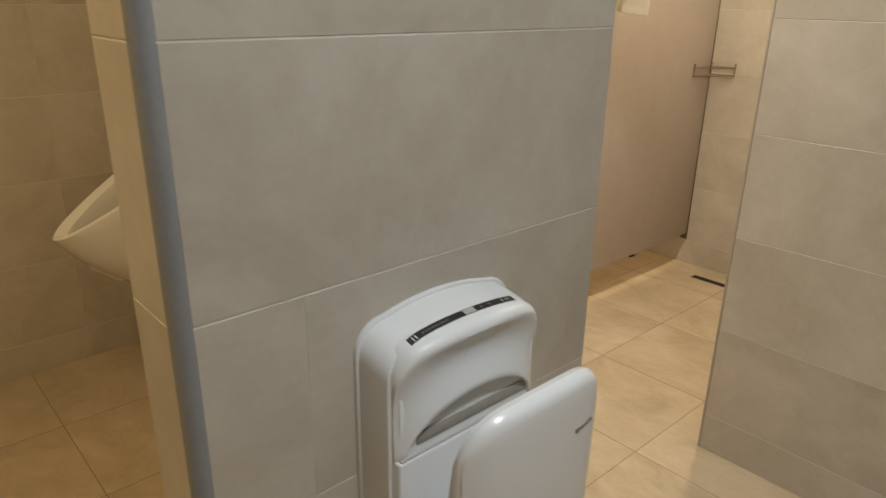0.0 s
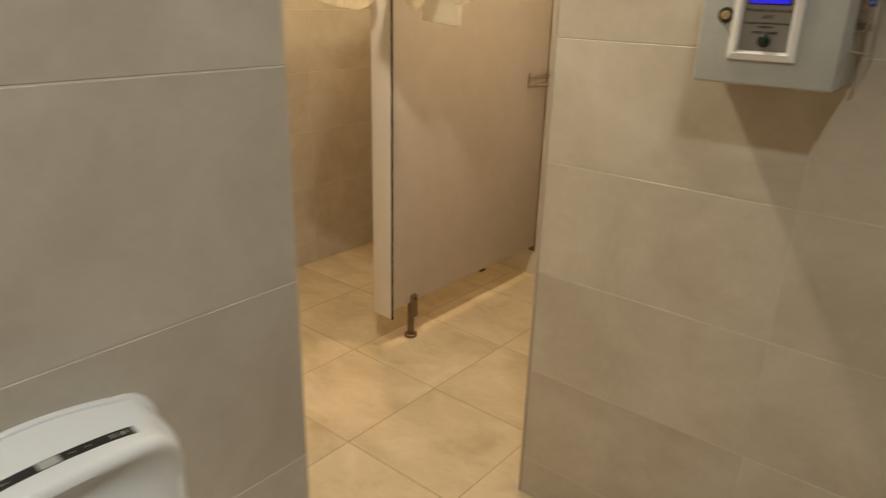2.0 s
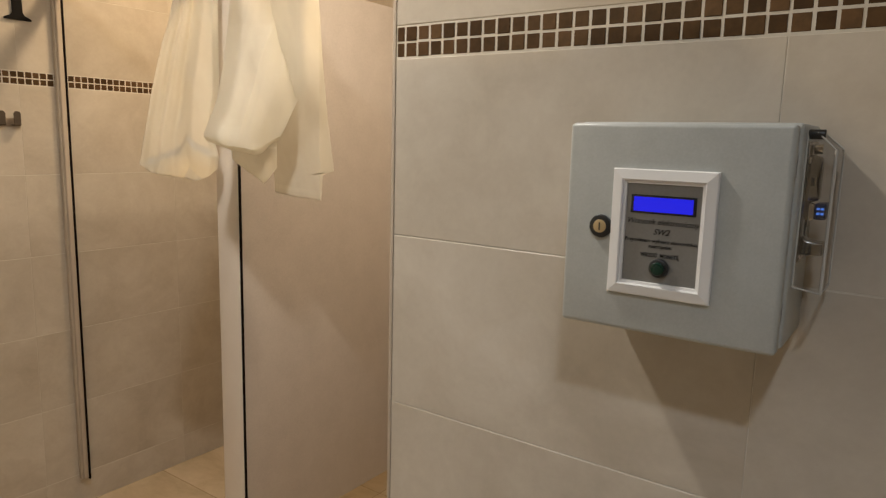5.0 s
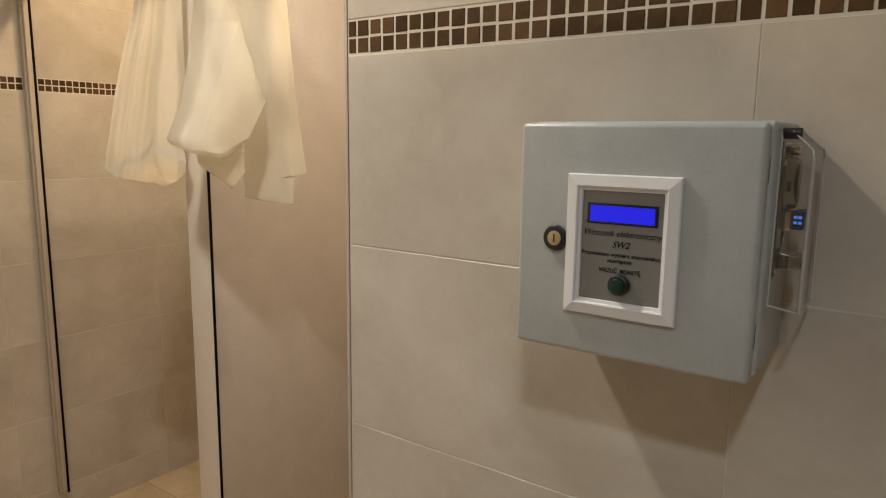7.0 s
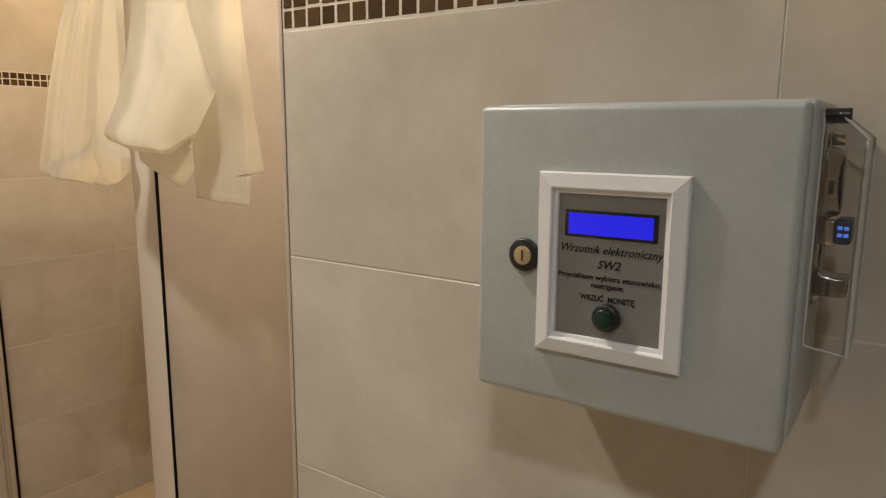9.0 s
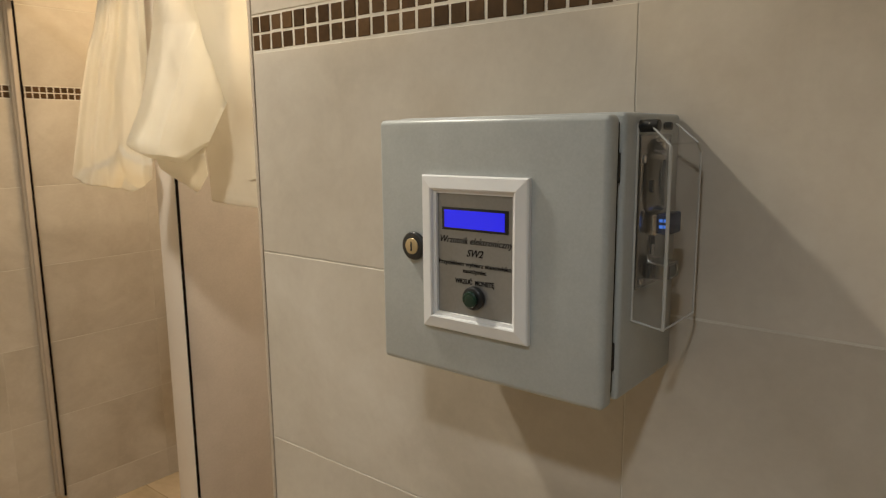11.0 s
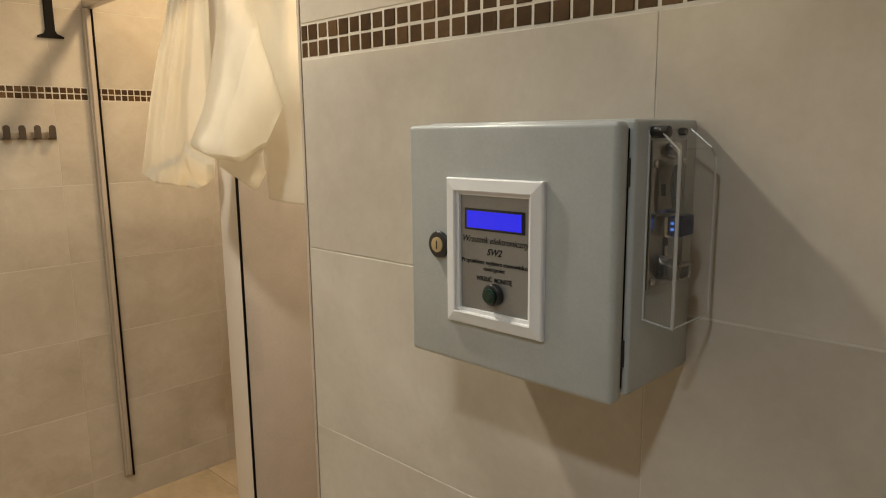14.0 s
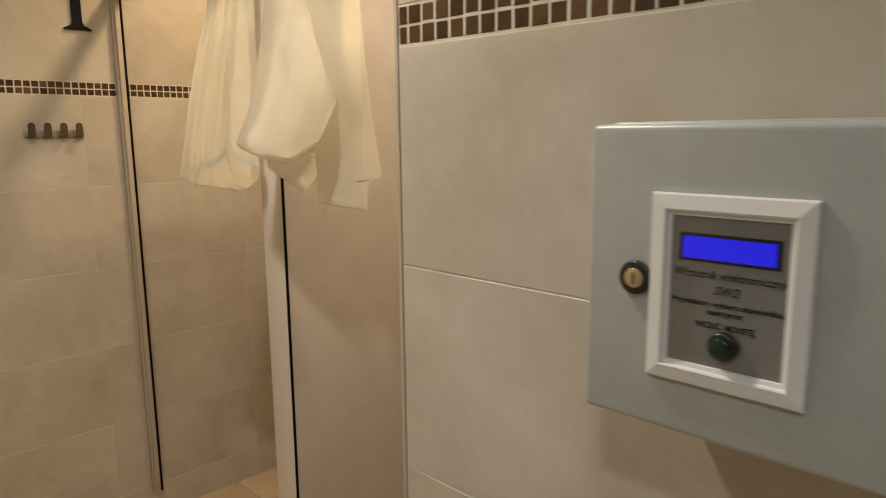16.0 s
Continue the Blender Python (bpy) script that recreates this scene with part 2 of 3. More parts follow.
def rod(a, b_, r, seg=16, bevel=0.0, r2=None, bm=None):
    a, b_ = Vector(a), Vector(b_)
    b = bmesh.new()
    bmesh.ops.create_cone(b, cap_ends=True, segments=seg, radius1=r, radius2=r if r2 is None else r2, depth=(b_ - a).length)
    if bevel:
        rims = [e for e in b.edges if abs(e.verts[0].co.z - e.verts[1].co.z) < 1e-6]
        bmesh.ops.bevel(b, geom=rims, offset=bevel, segments=3, affect="EDGES", profile=0.5)
    q = (b_ - a).to_track_quat("Z", "Y").to_matrix().to_4x4()
    bmesh.ops.transform(b, matrix=Matrix.Translation((a + b_) / 2) @ q, verts=b.verts)
    return join(bm, b)


def prism(points, lo, hi, axis="y", bevel=0.0, seg=3, bm=None):
    """A closed outline (pairs) pushed along an axis: for y the pairs are (x, z), for x (y, z), for z (x, y)."""
    b = bmesh.new()
    put = {"y": lambda p, d: (p[0], d, p[1]), "x": lambda p, d: (d, p[0], p[1]), "z": lambda p, d: (p[0], p[1], d)}[axis]
    one = [b.verts.new(put(p, lo)) for p in points]
    two = [b.verts.new(put(p, hi)) for p in points]
    b.faces.new(one)
    b.faces.new(two[::-1])
    n = len(points)
    for i in range(n):
        b.faces.new((one[i], two[i], two[(i + 1) % n], one[(i + 1) % n]))
    bmesh.ops.recalc_face_normals(b, faces=b.faces)
    if bevel:
        bmesh.ops.bevel(b, geom=[e for e in b.edges if (e.verts[0] in one) == (e.verts[1] in one)], offset=bevel, segments=seg, affect="EDGES", profile=0.5)
    return join(bm, b)


def arc(cx, cy, r, a0, a1, n):
    return [(cx + r * math.cos(radians(a0 + (a1 - a0) * i / n)), cy + r * math.sin(radians(a0 + (a1 - a0) * i / n))) for i in range(n + 1)]


def loft(rings, bm=None, closed=True, caps=True):
    """A skin over rings of equally many points."""
    b = bmesh.new()
    vs = [[b.verts.new(p) for p in ring] for ring in rings]
    n = len(rings[0])
    for r0, r1 in zip(vs, vs[1:]):
        for i in range(n if closed else n - 1):
            b.faces.new((r0[i], r0[(i + 1) % n], r1[(i + 1) % n], r1[i]))
    if caps and closed:
        b.faces.new(vs[0])
        b.faces.new(vs[-1])
    return join(bm, b)


def smoothstep(a, b, x):
    k = min(1.0, max(0.0, (x - a) / (b - a)))
    return k * k * (3 - 2 * k)


def along(table, x):
    """Reads a table of (x, value) pairs, with straight lines between."""
    xs, ys = zip(*sorted(table))
    return float(np.interp(x, xs, ys))


def lettering(name, text, size, material, parent, m, shear=0.0, width=None, bold=0.0):
    cu = bpy.data.curves.new(name, "FONT")
    cu.body, cu.size, cu.align_x, cu.align_y, cu.shear = text, size, "CENTER", "CENTER", shear
    cu.extrude, cu.offset, cu.resolution_u = 0.0002, bold, 3
    tmp = new("tmp", cu)
    bpy.context.view_layer.update()
    me = bpy.data.meshes.new_from_object(tmp.evaluated_get(bpy.context.evaluated_depsgraph_get()))
    bpy.data.objects.remove(tmp)
    me.name = name
    me.materials.clear()
    me.materials.append(material)
    if width:
        xs = [v.co.x for v in me.vertices]
        k = width / (max(xs) - min(xs))
        for v in me.vertices:
            v.co.x *= k
    ob = new(name, me)
    ob.parent = parent
    ob.matrix_basis = m
    return ob


# ---- setting ----
def structure(name, bm, material, label, category):
    return tagged(new(name, mesh_of(name, bm, material)), label, category, "", "structure")


WEST, NORTH, EAST, SOUTH = -2.92, 3.50, 1.55, -1.55
BOXWALL, DRYWALL = 2.0, -0.852
RECESS = 0.0006
LOW = 1.995                     # top of the low partition walls
floor = structure("floor", box(WEST - 0.2, EAST + 0.2, SOUTH - 0.2, NORTH + 0.2, -0.12, -RECESS), FLOOR_GROUT, "beige square porcelain floor tiles with thin brown joints", "floor")
ceiling = structure("ceiling", box(WEST - 0.2, EAST + 0.2, SOUTH - 0.2, NORTH + 0.2, CEIL, CEIL + 0.12), PAINT, "plain white painted ceiling with round lamps", "ceiling")
wall_west = structure("wall_west", box(WEST - 0.2, WEST - RECESS, SOUTH, NORTH, -0.01, CEIL - 0.002), GROUT, "beige tiled wall behind showers and urinal with brown mosaic band", "wall")
wall_north = structure("wall_north", box(WEST, EAST, NORTH + RECESS, NORTH + 0.2, -0.01, CEIL - 0.003), GROUT, "beige tiled wall at the back of the showers", "wall")
wall_coin = structure("wall_coin_box", box(-1.0 + RECESS, EAST, BOXWALL + RECESS, BOXWALL + 0.15, -0.01, CEIL - 0.004), GROUT, "grey-beige tiled wall with brown mosaic band that carries the coin box", "wall")
dryer_core = box(DRYWALL - 0.131 + RECESS, DRYWALL - RECESS, 0.346, 1.085 - RECESS, -0.01, LOW)
box(DRYWALL - 0.131 + RECESS, DRYWALL - 0.021, 0.327 + RECESS, 0.3455, -0.01, LOW, bm=dryer_core)
wall_dryer = structure("wall_dryer", dryer_core, GROUT, "short grey-beige tiled partition wall that carries the hand dryer", "wall")
wall_divider = structure("wall_divider", box(WEST, DRYWALL - 0.131, 0.88 + RECESS, 1.04, -0.01, LOW - 0.002), GROUT, "beige tiled wall between urinal corner and showers", "wall")
wall_stall = structure("wall_stall", box(-0.95, -0.80, BOXWALL + 0.15, NORTH, -0.01, CEIL - 0.007), GROUT, "plain side wall of the second shower", "wall")
# unseen walls added to close the room; their tone sets the bounced fill
wall_east = structure("wall_east", box(EAST, EAST + 0.2, SOUTH, NORTH, -0.01, CEIL - 0.008), PLAIN, "unseen plain pale wall that closes the washroom, toned for bounce light", "wall")
wall_south = structure("wall_south", box(WEST, EAST, SOUTH - 0.2, SOUTH, -0.01, CEIL - 0.009), PLAIN, "unseen plain pale wall that closes the entrance side, toned for bounce light", "wall")

# ---- ceiling lamps ----
def ceiling_light(x, y, watts, colour, beam, size):
    lamp = thing("ceiling_light", "round white recessed ceiling lamp added out of view, switched on", "ceiling lamp", "ceiling lamps", at=(x, y, CEIL))
    ring = bmesh.new()
    r0 = size / 2
    prof = [(r0, -0.002), (r0, -0.008), (r0 + 0.015, -0.012), (r0 + 0.027, -0.006), (r0 + 0.029, 0.004)]
    rings = [[(r * math.cos(a), r * math.sin(a), z) for a in [2 * math.pi * i / 40 for i in range(40)]] for r, z in prof]
    part("frame", loft(rings, ring, caps=False), WHITE_PLASTIC, lamp)
    glowing = glow("lamp_diffuser", (0.8, 0.8, 0.8), colour, 6.0)[0]
    part("diffuser", rod((0, 0, -0.001), (0, 0, -0.006), r0 - 0.0005, 40), glowing, lamp)
    data = bpy.data.lights.new("lamp", "AREA")
    data.shape, data.size, data.energy, data.color = "DISK", size, watts, colour
    data.spread = radians(beam)
    ob = new("lamp_light", data)
    ob.parent = lamp
    ob.location = (0, 0, -0.02)
    return lamp


for spec in LAMPS:
    ceiling_light(*spec)


# ---- shower partition, post and rail ----
PX, PY = -1.915, 2.391          # outer face and front edge of the shower panel


def shower_partition():
    top = 2.0
    t = thing("shower_partition", "beige-grey laminate shower partition panel on a metal foot", "partition", at=(PX, PY, 0))
    part("panel", box(-0.030, 0.0, 0.0065, NORTH - PY - 0.007, 0.172, 1.976, 0.0015), LAMINATE, t, "beige-grey laminate board")
    part("front_post", box(-0.110, -0.0050, 0.0, 0.0060, 0.132, top, 0.0025, 3), POST, t, "pale upright edge profile")
    part("seal", box(-0.0048, 0.0004, -0.0012, 0.0060, 0.130, top - 0.002, 0.0008), RUBBER, t, "thin black rubber seal")
    part("wall_channel", box(-0.034, 0.0022, NORTH - PY - 0.0065, NORTH - PY - 0.001, 0.137, top, 0.0008), BRONZE, t, "thin dark wall channel")
    return t


def partition_foot():
    f = thing("partition_foot", "small tarnished metal support foot under the shower partition", "foot", at=(PX - 0.012, PY + 0.130, 0))
    part("base", rod((0, 0, 0.0003), (0, 0, 0.016), 0.028, 24, 0.004), BRONZE, f)
    part("stem", rod((0, 0, 0.016), (0, 0, 0.1715), 0.0145, 20, 0.003), BRONZE, f)
    part("clamp", prism([(0.018, 0.100)] + arc(0, 0.192, 0.018, 0, 180, 12) + [(-0.018, 0.100)], 0.0125, 0.025, "x", 0.002, 2), BRONZE, f)
    part("bolt", rod((0.0252, 0, 0.190), (0.0285, 0, 0.190), 0.0065, 16, 0.001), DARK_SLOT, f)
    return f


def door_jamb():
    j = thing("wall_profile", "pale vertical wall profile with black seal at the shower opening", "profile", at=(WEST, 2.372, 0))
    part("channel", box(0.0008, 0.020, -0.021, 0.0042, 0.112, 2.0, 0.002), PROFILE, j)
    part("cover", box(0.010, 0.032, -0.015, 0.004, 0.115, 2.0, 0.004, 3), PROFILE, j)
    part("seal", box(0.010, 0.035, 0.0045, 0.0105, 0.110, 1.998, 0.001), RUBBER, j, "thin black rubber seal")
    return j


def head_rail():
    r = thing("head_rail", "satin aluminium rail across the top of the shower opening", "rail", at=(WEST, 2.372, 2.0))
    part("bar", box(0.0008, PX - WEST - 0.002, -0.016, 0.018, 0.0005, 0.032, 0.003), ALU, r)
    return r


shower_partition()
partition_foot()
door_jamb()
head_rail()


# ---- tied-up shower curtain ----
def shower_curtain():
    c = thing("shower_curtain", "cream translucent shower curtain knotted up beside the partition", "curtain", at=(-1.88, 2.32, 0))
    w = Vector((0.70, -0.714, 0)).normalized()
    u = Vector((0.714, 0.70, 0)).normalized()

    def left_depth(uu, z, s, t):
        d = along([(0.0, -0.093), (0.45, -0.112), (1.0, -0.085)], s)
        d += 0.0055 * math.sin(2 * math.pi * (4.0 * s + 0.25 * t)) * (1 - smoothstep(0.42, 0.60, s)) * (0.5 + 0.5 * t)
        d += 0.0018 * math.sin(2 * math.pi * (9.0 * s + 0.1)) * (1 - smoothstep(0.3, 0.5, s))
        lobe = along([(2.0, -0.075), (1.822, -0.092), (1.688, -0.113), (1.607, -0.125), (1.50, -0.131)], z)
        d += 0.034 * smoothstep(lobe - 0.018, lobe + 0.03, uu) - 0.020 * smoothstep(0.90, 1.0, s)
        lip = along([(-0.256, 1.410), (-0.206, 1.428), (-0.146, 1.455), (-0.122, 1.490), (-0.096, 1.466), (-0.05, 1.447)], uu)
        k = smoothstep(lip + 0.016, lip - 0.010, z)
        low = max(0.0, min(1.0, (lip - z) / 0.085))
        pouch = 0.004 + 0.009 * math.sin(math.pi * (0.2 + 0.6 * low)) - 0.042 * low * low * smoothstep(0.1, 0.8, s)
        return d + k * pouch * smoothstep(0.0, 0.12, s) - 0.003 * (1 - k) * smoothstep(lip + 0.08, lip, z)

    def middle_depth(uu, z, s, t):
        r1 = along([(2.0, 0.18), (1.807, 0.143), (1.727, 0.113), (1.635, 0.092), (1.54, 0.066), (1.46, 0.05)], z)
        d = along([(2.0, 0.020), (1.80, 0.042), (1.67, 0.080), (1.58, 0.112), (1.46, 0.150)], z)
        d += 0.020 * math.exp(-abs(uu - r1) / 0.060) - 0.060 * smoothstep(0.26, -0.05, s) - 0.062 * smoothstep(0.50, 1.02, s) ** 1.4
        d += 0.010 * noise.noise(Vector((uu * 16 + z * 5, z * 2.2, 4.7))) + 0.005 * noise.noise(Vector((uu * 34 - z * 9, z * 4, 9.1)))
        d += 0.005 * math.sin(2 * math.pi * (1.1 * s + 0.3 * t)) * t
        d += 0.016 * math.exp(-(((uu - 0.005) / 0.045) ** 2 + ((z - 1.495) / 0.030) ** 2))
        return d - 0.020 * smoothstep(0.97, 1.0, t)

    def back_depth(uu, z, s, t):
        return along([(1.56, 0.085), (1.47, 0.100), (1.43, 0.070), (1.37, 0.018)], z) - 0.030 * s * smoothstep(1.40, 1.5, z) + 0.003 * math.sin(7 * s + 4 * t)

    def tail_depth(uu, z, s, t):
        d = along([(0.08, -0.035), (0.13, -0.024), (0.20, -0.006), (0.262, 0.010), (0.305, -0.027)], uu) + 0.060 * smoothstep(1.44, 1.64, z) * smoothstep(0.30, 0.20, uu)
        return d + 0.004 * math.sin(2 * math.pi * (1.3 * s + 0.15 + 0.2 * t)) * (1.2 - t) + 0.0018 * smoothstep(0.962, 0.972, t)

    def rounded(table, x, r):
        return sum(along(table, x + r * k / 3) for k in range(-3, 4)) / 7

    def sheet(name, left, right, bottom, depth, ph, top=1.985, n=110, rows=110, soft=0.0):
        bm = bmesh.new()
        grid = []
        for j in range(rows + 1):
            t = j / rows
            row = []
            for i in range(n + 1):
                s = i / n
                z = top + (rounded(bottom, s, soft * 3) - top) * t
                L, R = rounded(left, z, soft * 0.4), rounded(right, z, soft)
                uu = L + (R - L) * s
                d = depth(uu, z, s, t) + 0.006 * noise.noise(Vector((uu * 11 + z * 4, z * 5, ph * 20))) + 0.0020 * noise.noise(Vector((uu * 30 + z * 9, z * 9, ph * 9))) + 0.0005 * noise.noise(Vector((uu * 70, z * 40, ph * 3)))
                row.append(bm.verts.new(u * uu + w * d + Vector((0, 0, z))))
            grid.append(row)
        for r0, r1 in zip(grid, grid[1:]):
            for i in range(n):
                bm.faces.new((r0[i], r0[i + 1], r1[i + 1], r1[i]))
        ob = part(name, bm, FABRIC, c)
        mod = ob.modifiers.new("thickness", "SOLIDIFY")
        mod.thickness = 0.0010
        return ob

    sheet("left_drape", [(2.0, -0.118), (1.866, -0.152), (1.818, -0.163), (1.745, -0.185), (1.63, -0.214), (1.41, -0.257), (1.36, -0.257)], [(2.0, -0.022), (1.83, -0.024), (1.615, -0.026), (1.494, -0.046), (1.44, -0.030), (1.40, -0.036), (1.36, -0.055)],
          [(0, 1.412), (0.14, 1.388), (0.46, 1.373), (0.77, 1.365), (0.92, 1.380), (1, 1.405)], left_depth, 0.1)
    sheet("middle_drape", [(2.0, 0.030), (1.87, 0.017), (1.806, 0.012), (1.69, 0.002), (1.586, -0.012), (1.492, -0.047), (1.476, -0.028), (1.46, 0.018), (1.44, 0.03)], [(2.0, 0.185), (1.814, 0.196), (1.747, 0.206), (1.642, 0.222), (1.576, 0.191), (1.497, 0.158), (1.464, 0.135), (1.44, 0.12)],
          [(0, 1.490), (0.10, 1.474), (0.25, 1.461), (0.5, 1.457), (0.72, 1.448), (0.88, 1.462), (1, 1.500)], middle_depth, 0.43, soft=0.035)
    sheet("back_fold", [(1.6, 0.028), (1.3, 0.028)], [(1.6, 0.150), (1.3, 0.142)],
          [(0, 1.437), (0.18, 1.416), (0.50, 1.386), (0.66, 1.369), (0.74, 1.375), (1, 1.416)], back_depth, 0.57, 1.56, 50, 40)
    sheet("right_tail", [(2.0, 0.10), (1.6, 0.12), (1.341, 0.133)], [(2.0, 0.252), (1.828, 0.265), (1.72, 0.271), (1.554, 0.285), (1.402, 0.303), (1.397, 0.271), (1.32, 0.266)],
          [(0, 1.341), (0.34, 1.331), (1, 1.320)], tail_depth, 0.71)
    for k in range(6):
        o = u * (-0.10 + 0.062 * k) + w * 0.05
        part("hook", rod((o.x, o.y, 1.97), (o.x, o.y, 2.012), 0.003, 8), WHITE_PLASTIC, c)
    return c


shower_curtain()

# ---- coin box on the wall ----
def coin_box():
    X0, X1, Z0, Z1, YF, YB = -0.603, -0.3575, 1.287, 1.528, 1.857, BOXWALL
    b = thing("coin_box", "grey steel coin box with white framed display on the tiled wall", "coin box", at=(X0, YB, Z0))
    W, H, D = X1 - X0, Z1 - Z0, YF - YB
    body = part("body", box(0.004, W + 0.002, D + 0.024, -0.0005, 0.003, H + 0.002, 0.004, 3), GREY_PAINT, b)
    # black filler paints the shade of the gap between door and body
    part("gasket", box(0.010, W - 0.0035, D + 0.0175, D + 0.0245, 0.010, H - 0.006), RUBBER, b, "black filler that paints the gap behind the door dark")
    door = part("door", box(0, W, D, D + 0.019, 0, H, 0.0055, 4), GREY_PAINT, b)
    for z in (0.042, H - 0.042):
        part("hinge", rod((W - 0.003, D + 0.0215, z - 0.012), (W - 0.003, D + 0.0215, z + 0.012), 0.0022, 12, 0.0005), DARK_SLOT, b, "dark hinge pin")
    # white frame with sloping faces
    fx0, fx1, fz0, fz1 = -0.5435 - X0, -0.4265 - X0, 1.332 - Z0, 1.477 - Z0
    rings = []
    for inset, out in ((0.0, 0.0003), (0.0, 0.0045), (0.0012, 0.0060), (0.0115, 0.0080), (0.0128, 0.0072), (0.0132, 0.0046), (0.0162, 0.0042), (0.0165, 0.0010)):
        a0, a1, c0, c1 = fx0 + inset, fx1 - inset, fz0 + inset, fz1 - inset
        rings.append([(a0, D - out, c0), (a1, D - out, c0), (a1, D - out, c1), (a0, D - out, c1)])
    fr = part("display_frame", loft(rings, None, True, False), WHITE_PLASTIC, door, "white mitred plastic frame", smooth=False)
    ix0, ix1, iz0, iz1 = fx0 + 0.0164, fx1 - 0.0164, fz0 + 0.0164, fz1 - 0.0164
    part("front_plate", box(ix0, ix1, D - 0.0016, D + 0.001, iz0, iz1), PLATE, door, "grey printed plate with black lettering")
    cx, iw, ih = (ix0 + ix1) / 2, ix1 - ix0, iz1 - iz0
    lz = iz1 - ih * 0.205
    bez = part("display_bezel", box(cx - iw * 0.435, cx + iw * 0.435, D - 0.0026, D - 0.0012, lz - 0.0105, lz + 0.0105, 0.0004), BLACK, door, "black display bezel")
    part("display", box(cx - iw * 0.395, cx + iw * 0.395, D - 0.0031, D - 0.0020, lz - 0.0082, lz + 0.0082), LCD, door, "lit blue display")
    flat = Matrix.Rotation(radians(90), 4, "X")

    def line(name, text, f, size, width, shear=0.0, bold=0.0):
        lettering(name, text, size, INK, door, Matrix.Translation((cx, D - 0.0018, iz1 - ih * f)) @ flat, shear, width, bold)
    line("lettering", "Wrzutnik elektroniczny", 0.380, 0.0088, iw * 0.96, 0.32, 0.00003)
    line("lettering", "SW2", 0.480, 0.0092, iw * 0.22, 0.32, 0.00009)
    line("lettering", "Przyciskiem wybierz stanowisko,", 0.572, 0.0058, iw * 0.98, 0.0, 0.00010)
    line("lettering", "następnie:", 0.627, 0.0058, iw * 0.31, 0.0, 0.00010)
    line("lettering", "WRZUĆ  MONETĘ", 0.718, 0.0062, iw * 0.52, 0.0, 0.00013)
    bz = iz1 - ih * 0.838
    bx = cx + 0.0012
    col = part("button_collar", rod((bx, D - 0.001, bz), (bx, D - 0.0085, bz), 0.0110, 32, 0.0022), BLACK, door, "black round button collar")
    part("button", rod((bx, D - 0.0086, bz), (bx, D - 0.0125, bz), 0.0076, 28, 0.0016), GREEN, door, "dark green push button")
    # lock
    kx, kz = -0.5565 - X0, 1.408 - Z0
    lk = part("lock", rod((kx, D, kz), (kx, D - 0.0055, kz), 0.0138, 36, 0.0022), BLACK, door, "black round lock")
    part("key_core", rod((kx, D - 0.0054, kz), (kx, D - 0.0068, kz), 0.0078, 28, 0.0005), BRASS, door, "brass lock core")
    part("keyhole", box(kx - 0.0008, kx + 0.0008, D - 0.0072, D - 0.0066, kz - 0.0045, kz + 0.0045), DARK_SLOT, door)
    # coin mechanism on the side
    S = W + 0.002
    m0, m1, n0, n1 = 0.0485 + D, 0.1145 + D, 1.382 - Z0, 1.512 - Z0
    plate = part("coin_plate", box(S + 0.0003, S + 0.0032, m0, m1, n0, n1, 0.0012), DARK_CHROME, b, "chrome coin slot plate")
    for y in (m0 + 0.006, m1 - 0.006):
        for z in (n0 + 0.007, n1 - 0.020):
            part("screw", rod((S + 0.0033, y, z), (S + 0.0052, y, z), 0.0035, 14, 0.0008), STEEL, b)
    my = (m0 + m1) / 2
    zc = n1 - 0.040

    def oblong(x, hy, hz, r):
        return [(x, my - 0.004 + sy * (hy - r) + r * math.cos(radians(q)), zc + sz * (hz - r) + r * math.sin(radians(q))) for sy, sz, q0 in ((1, 1, 0), (-1, 1, 90), (-1, -1, 180), (1, -1, 270)) for q in range(q0, q0 + 91, 15)]
    part("slot_bezel", loft([oblong(S + 0.0033, 0.021, 0.026, 0.012), oblong(S + 0.0055, 0.021, 0.026, 0.012), oblong(S + 0.0125, 0.012, 0.0235, 0.009), oblong(S + 0.0138, 0.0105, 0.0220, 0.008)]), DARK_CHROME, b, "rounded chrome coin slot bezel, colour darkened as by reflections")
    curve = [(my - 0.0125 + 0.0045 * math.cos(radians(q)), zc + 0.0190 * math.sin(radians(q))) for q in range(90, 271, 12)]
    part("coin_slot", prism(curve + [(my - 0.0075, zc - 0.0185), (my - 0.0115, zc), (my - 0.0075, zc + 0.0185)], S + 0.0136, S + 0.0142, "x"), DARK_SLOT, b, "dark curved coin slot")
    part("sensor", box(S + 0.0050, S + 0.0098, my - 0.0235, my - 0.0195, zc - 0.0075, zc + 0.0025, 0.0006), DARK_SLOT, b, "small dark sensor window")
    part("coin_lip", rod((S + 0.006, my - 0.011, zc - 0.0265), (S + 0.0125, my - 0.003, zc - 0.0305), 0.0016, 10, 0.0004), CHROME, b)
    part("rejector", rod((S + 0.004, my - 0.004, n1 - 0.008), (S + 0.013, my - 0.004, n1 - 0.008), 0.0055, 18, 0.001), CHROME, b, "chrome reject button")
    part("counter", box(S + 0.0033, S + 0.0120, my - 0.0175, my + 0.012, n1 - 0.0845, n1 - 0.0665, 0.0014), CHROME, b, "bright chrome counter mount")
    part("counter_window", box(S + 0.0121, S + 0.0225, my - 0.0165, my + 0.012, n1 - 0.0835, n1 - 0.0655, 0.0018, 3), BLUE_CASE, b, "dark blue counter window")
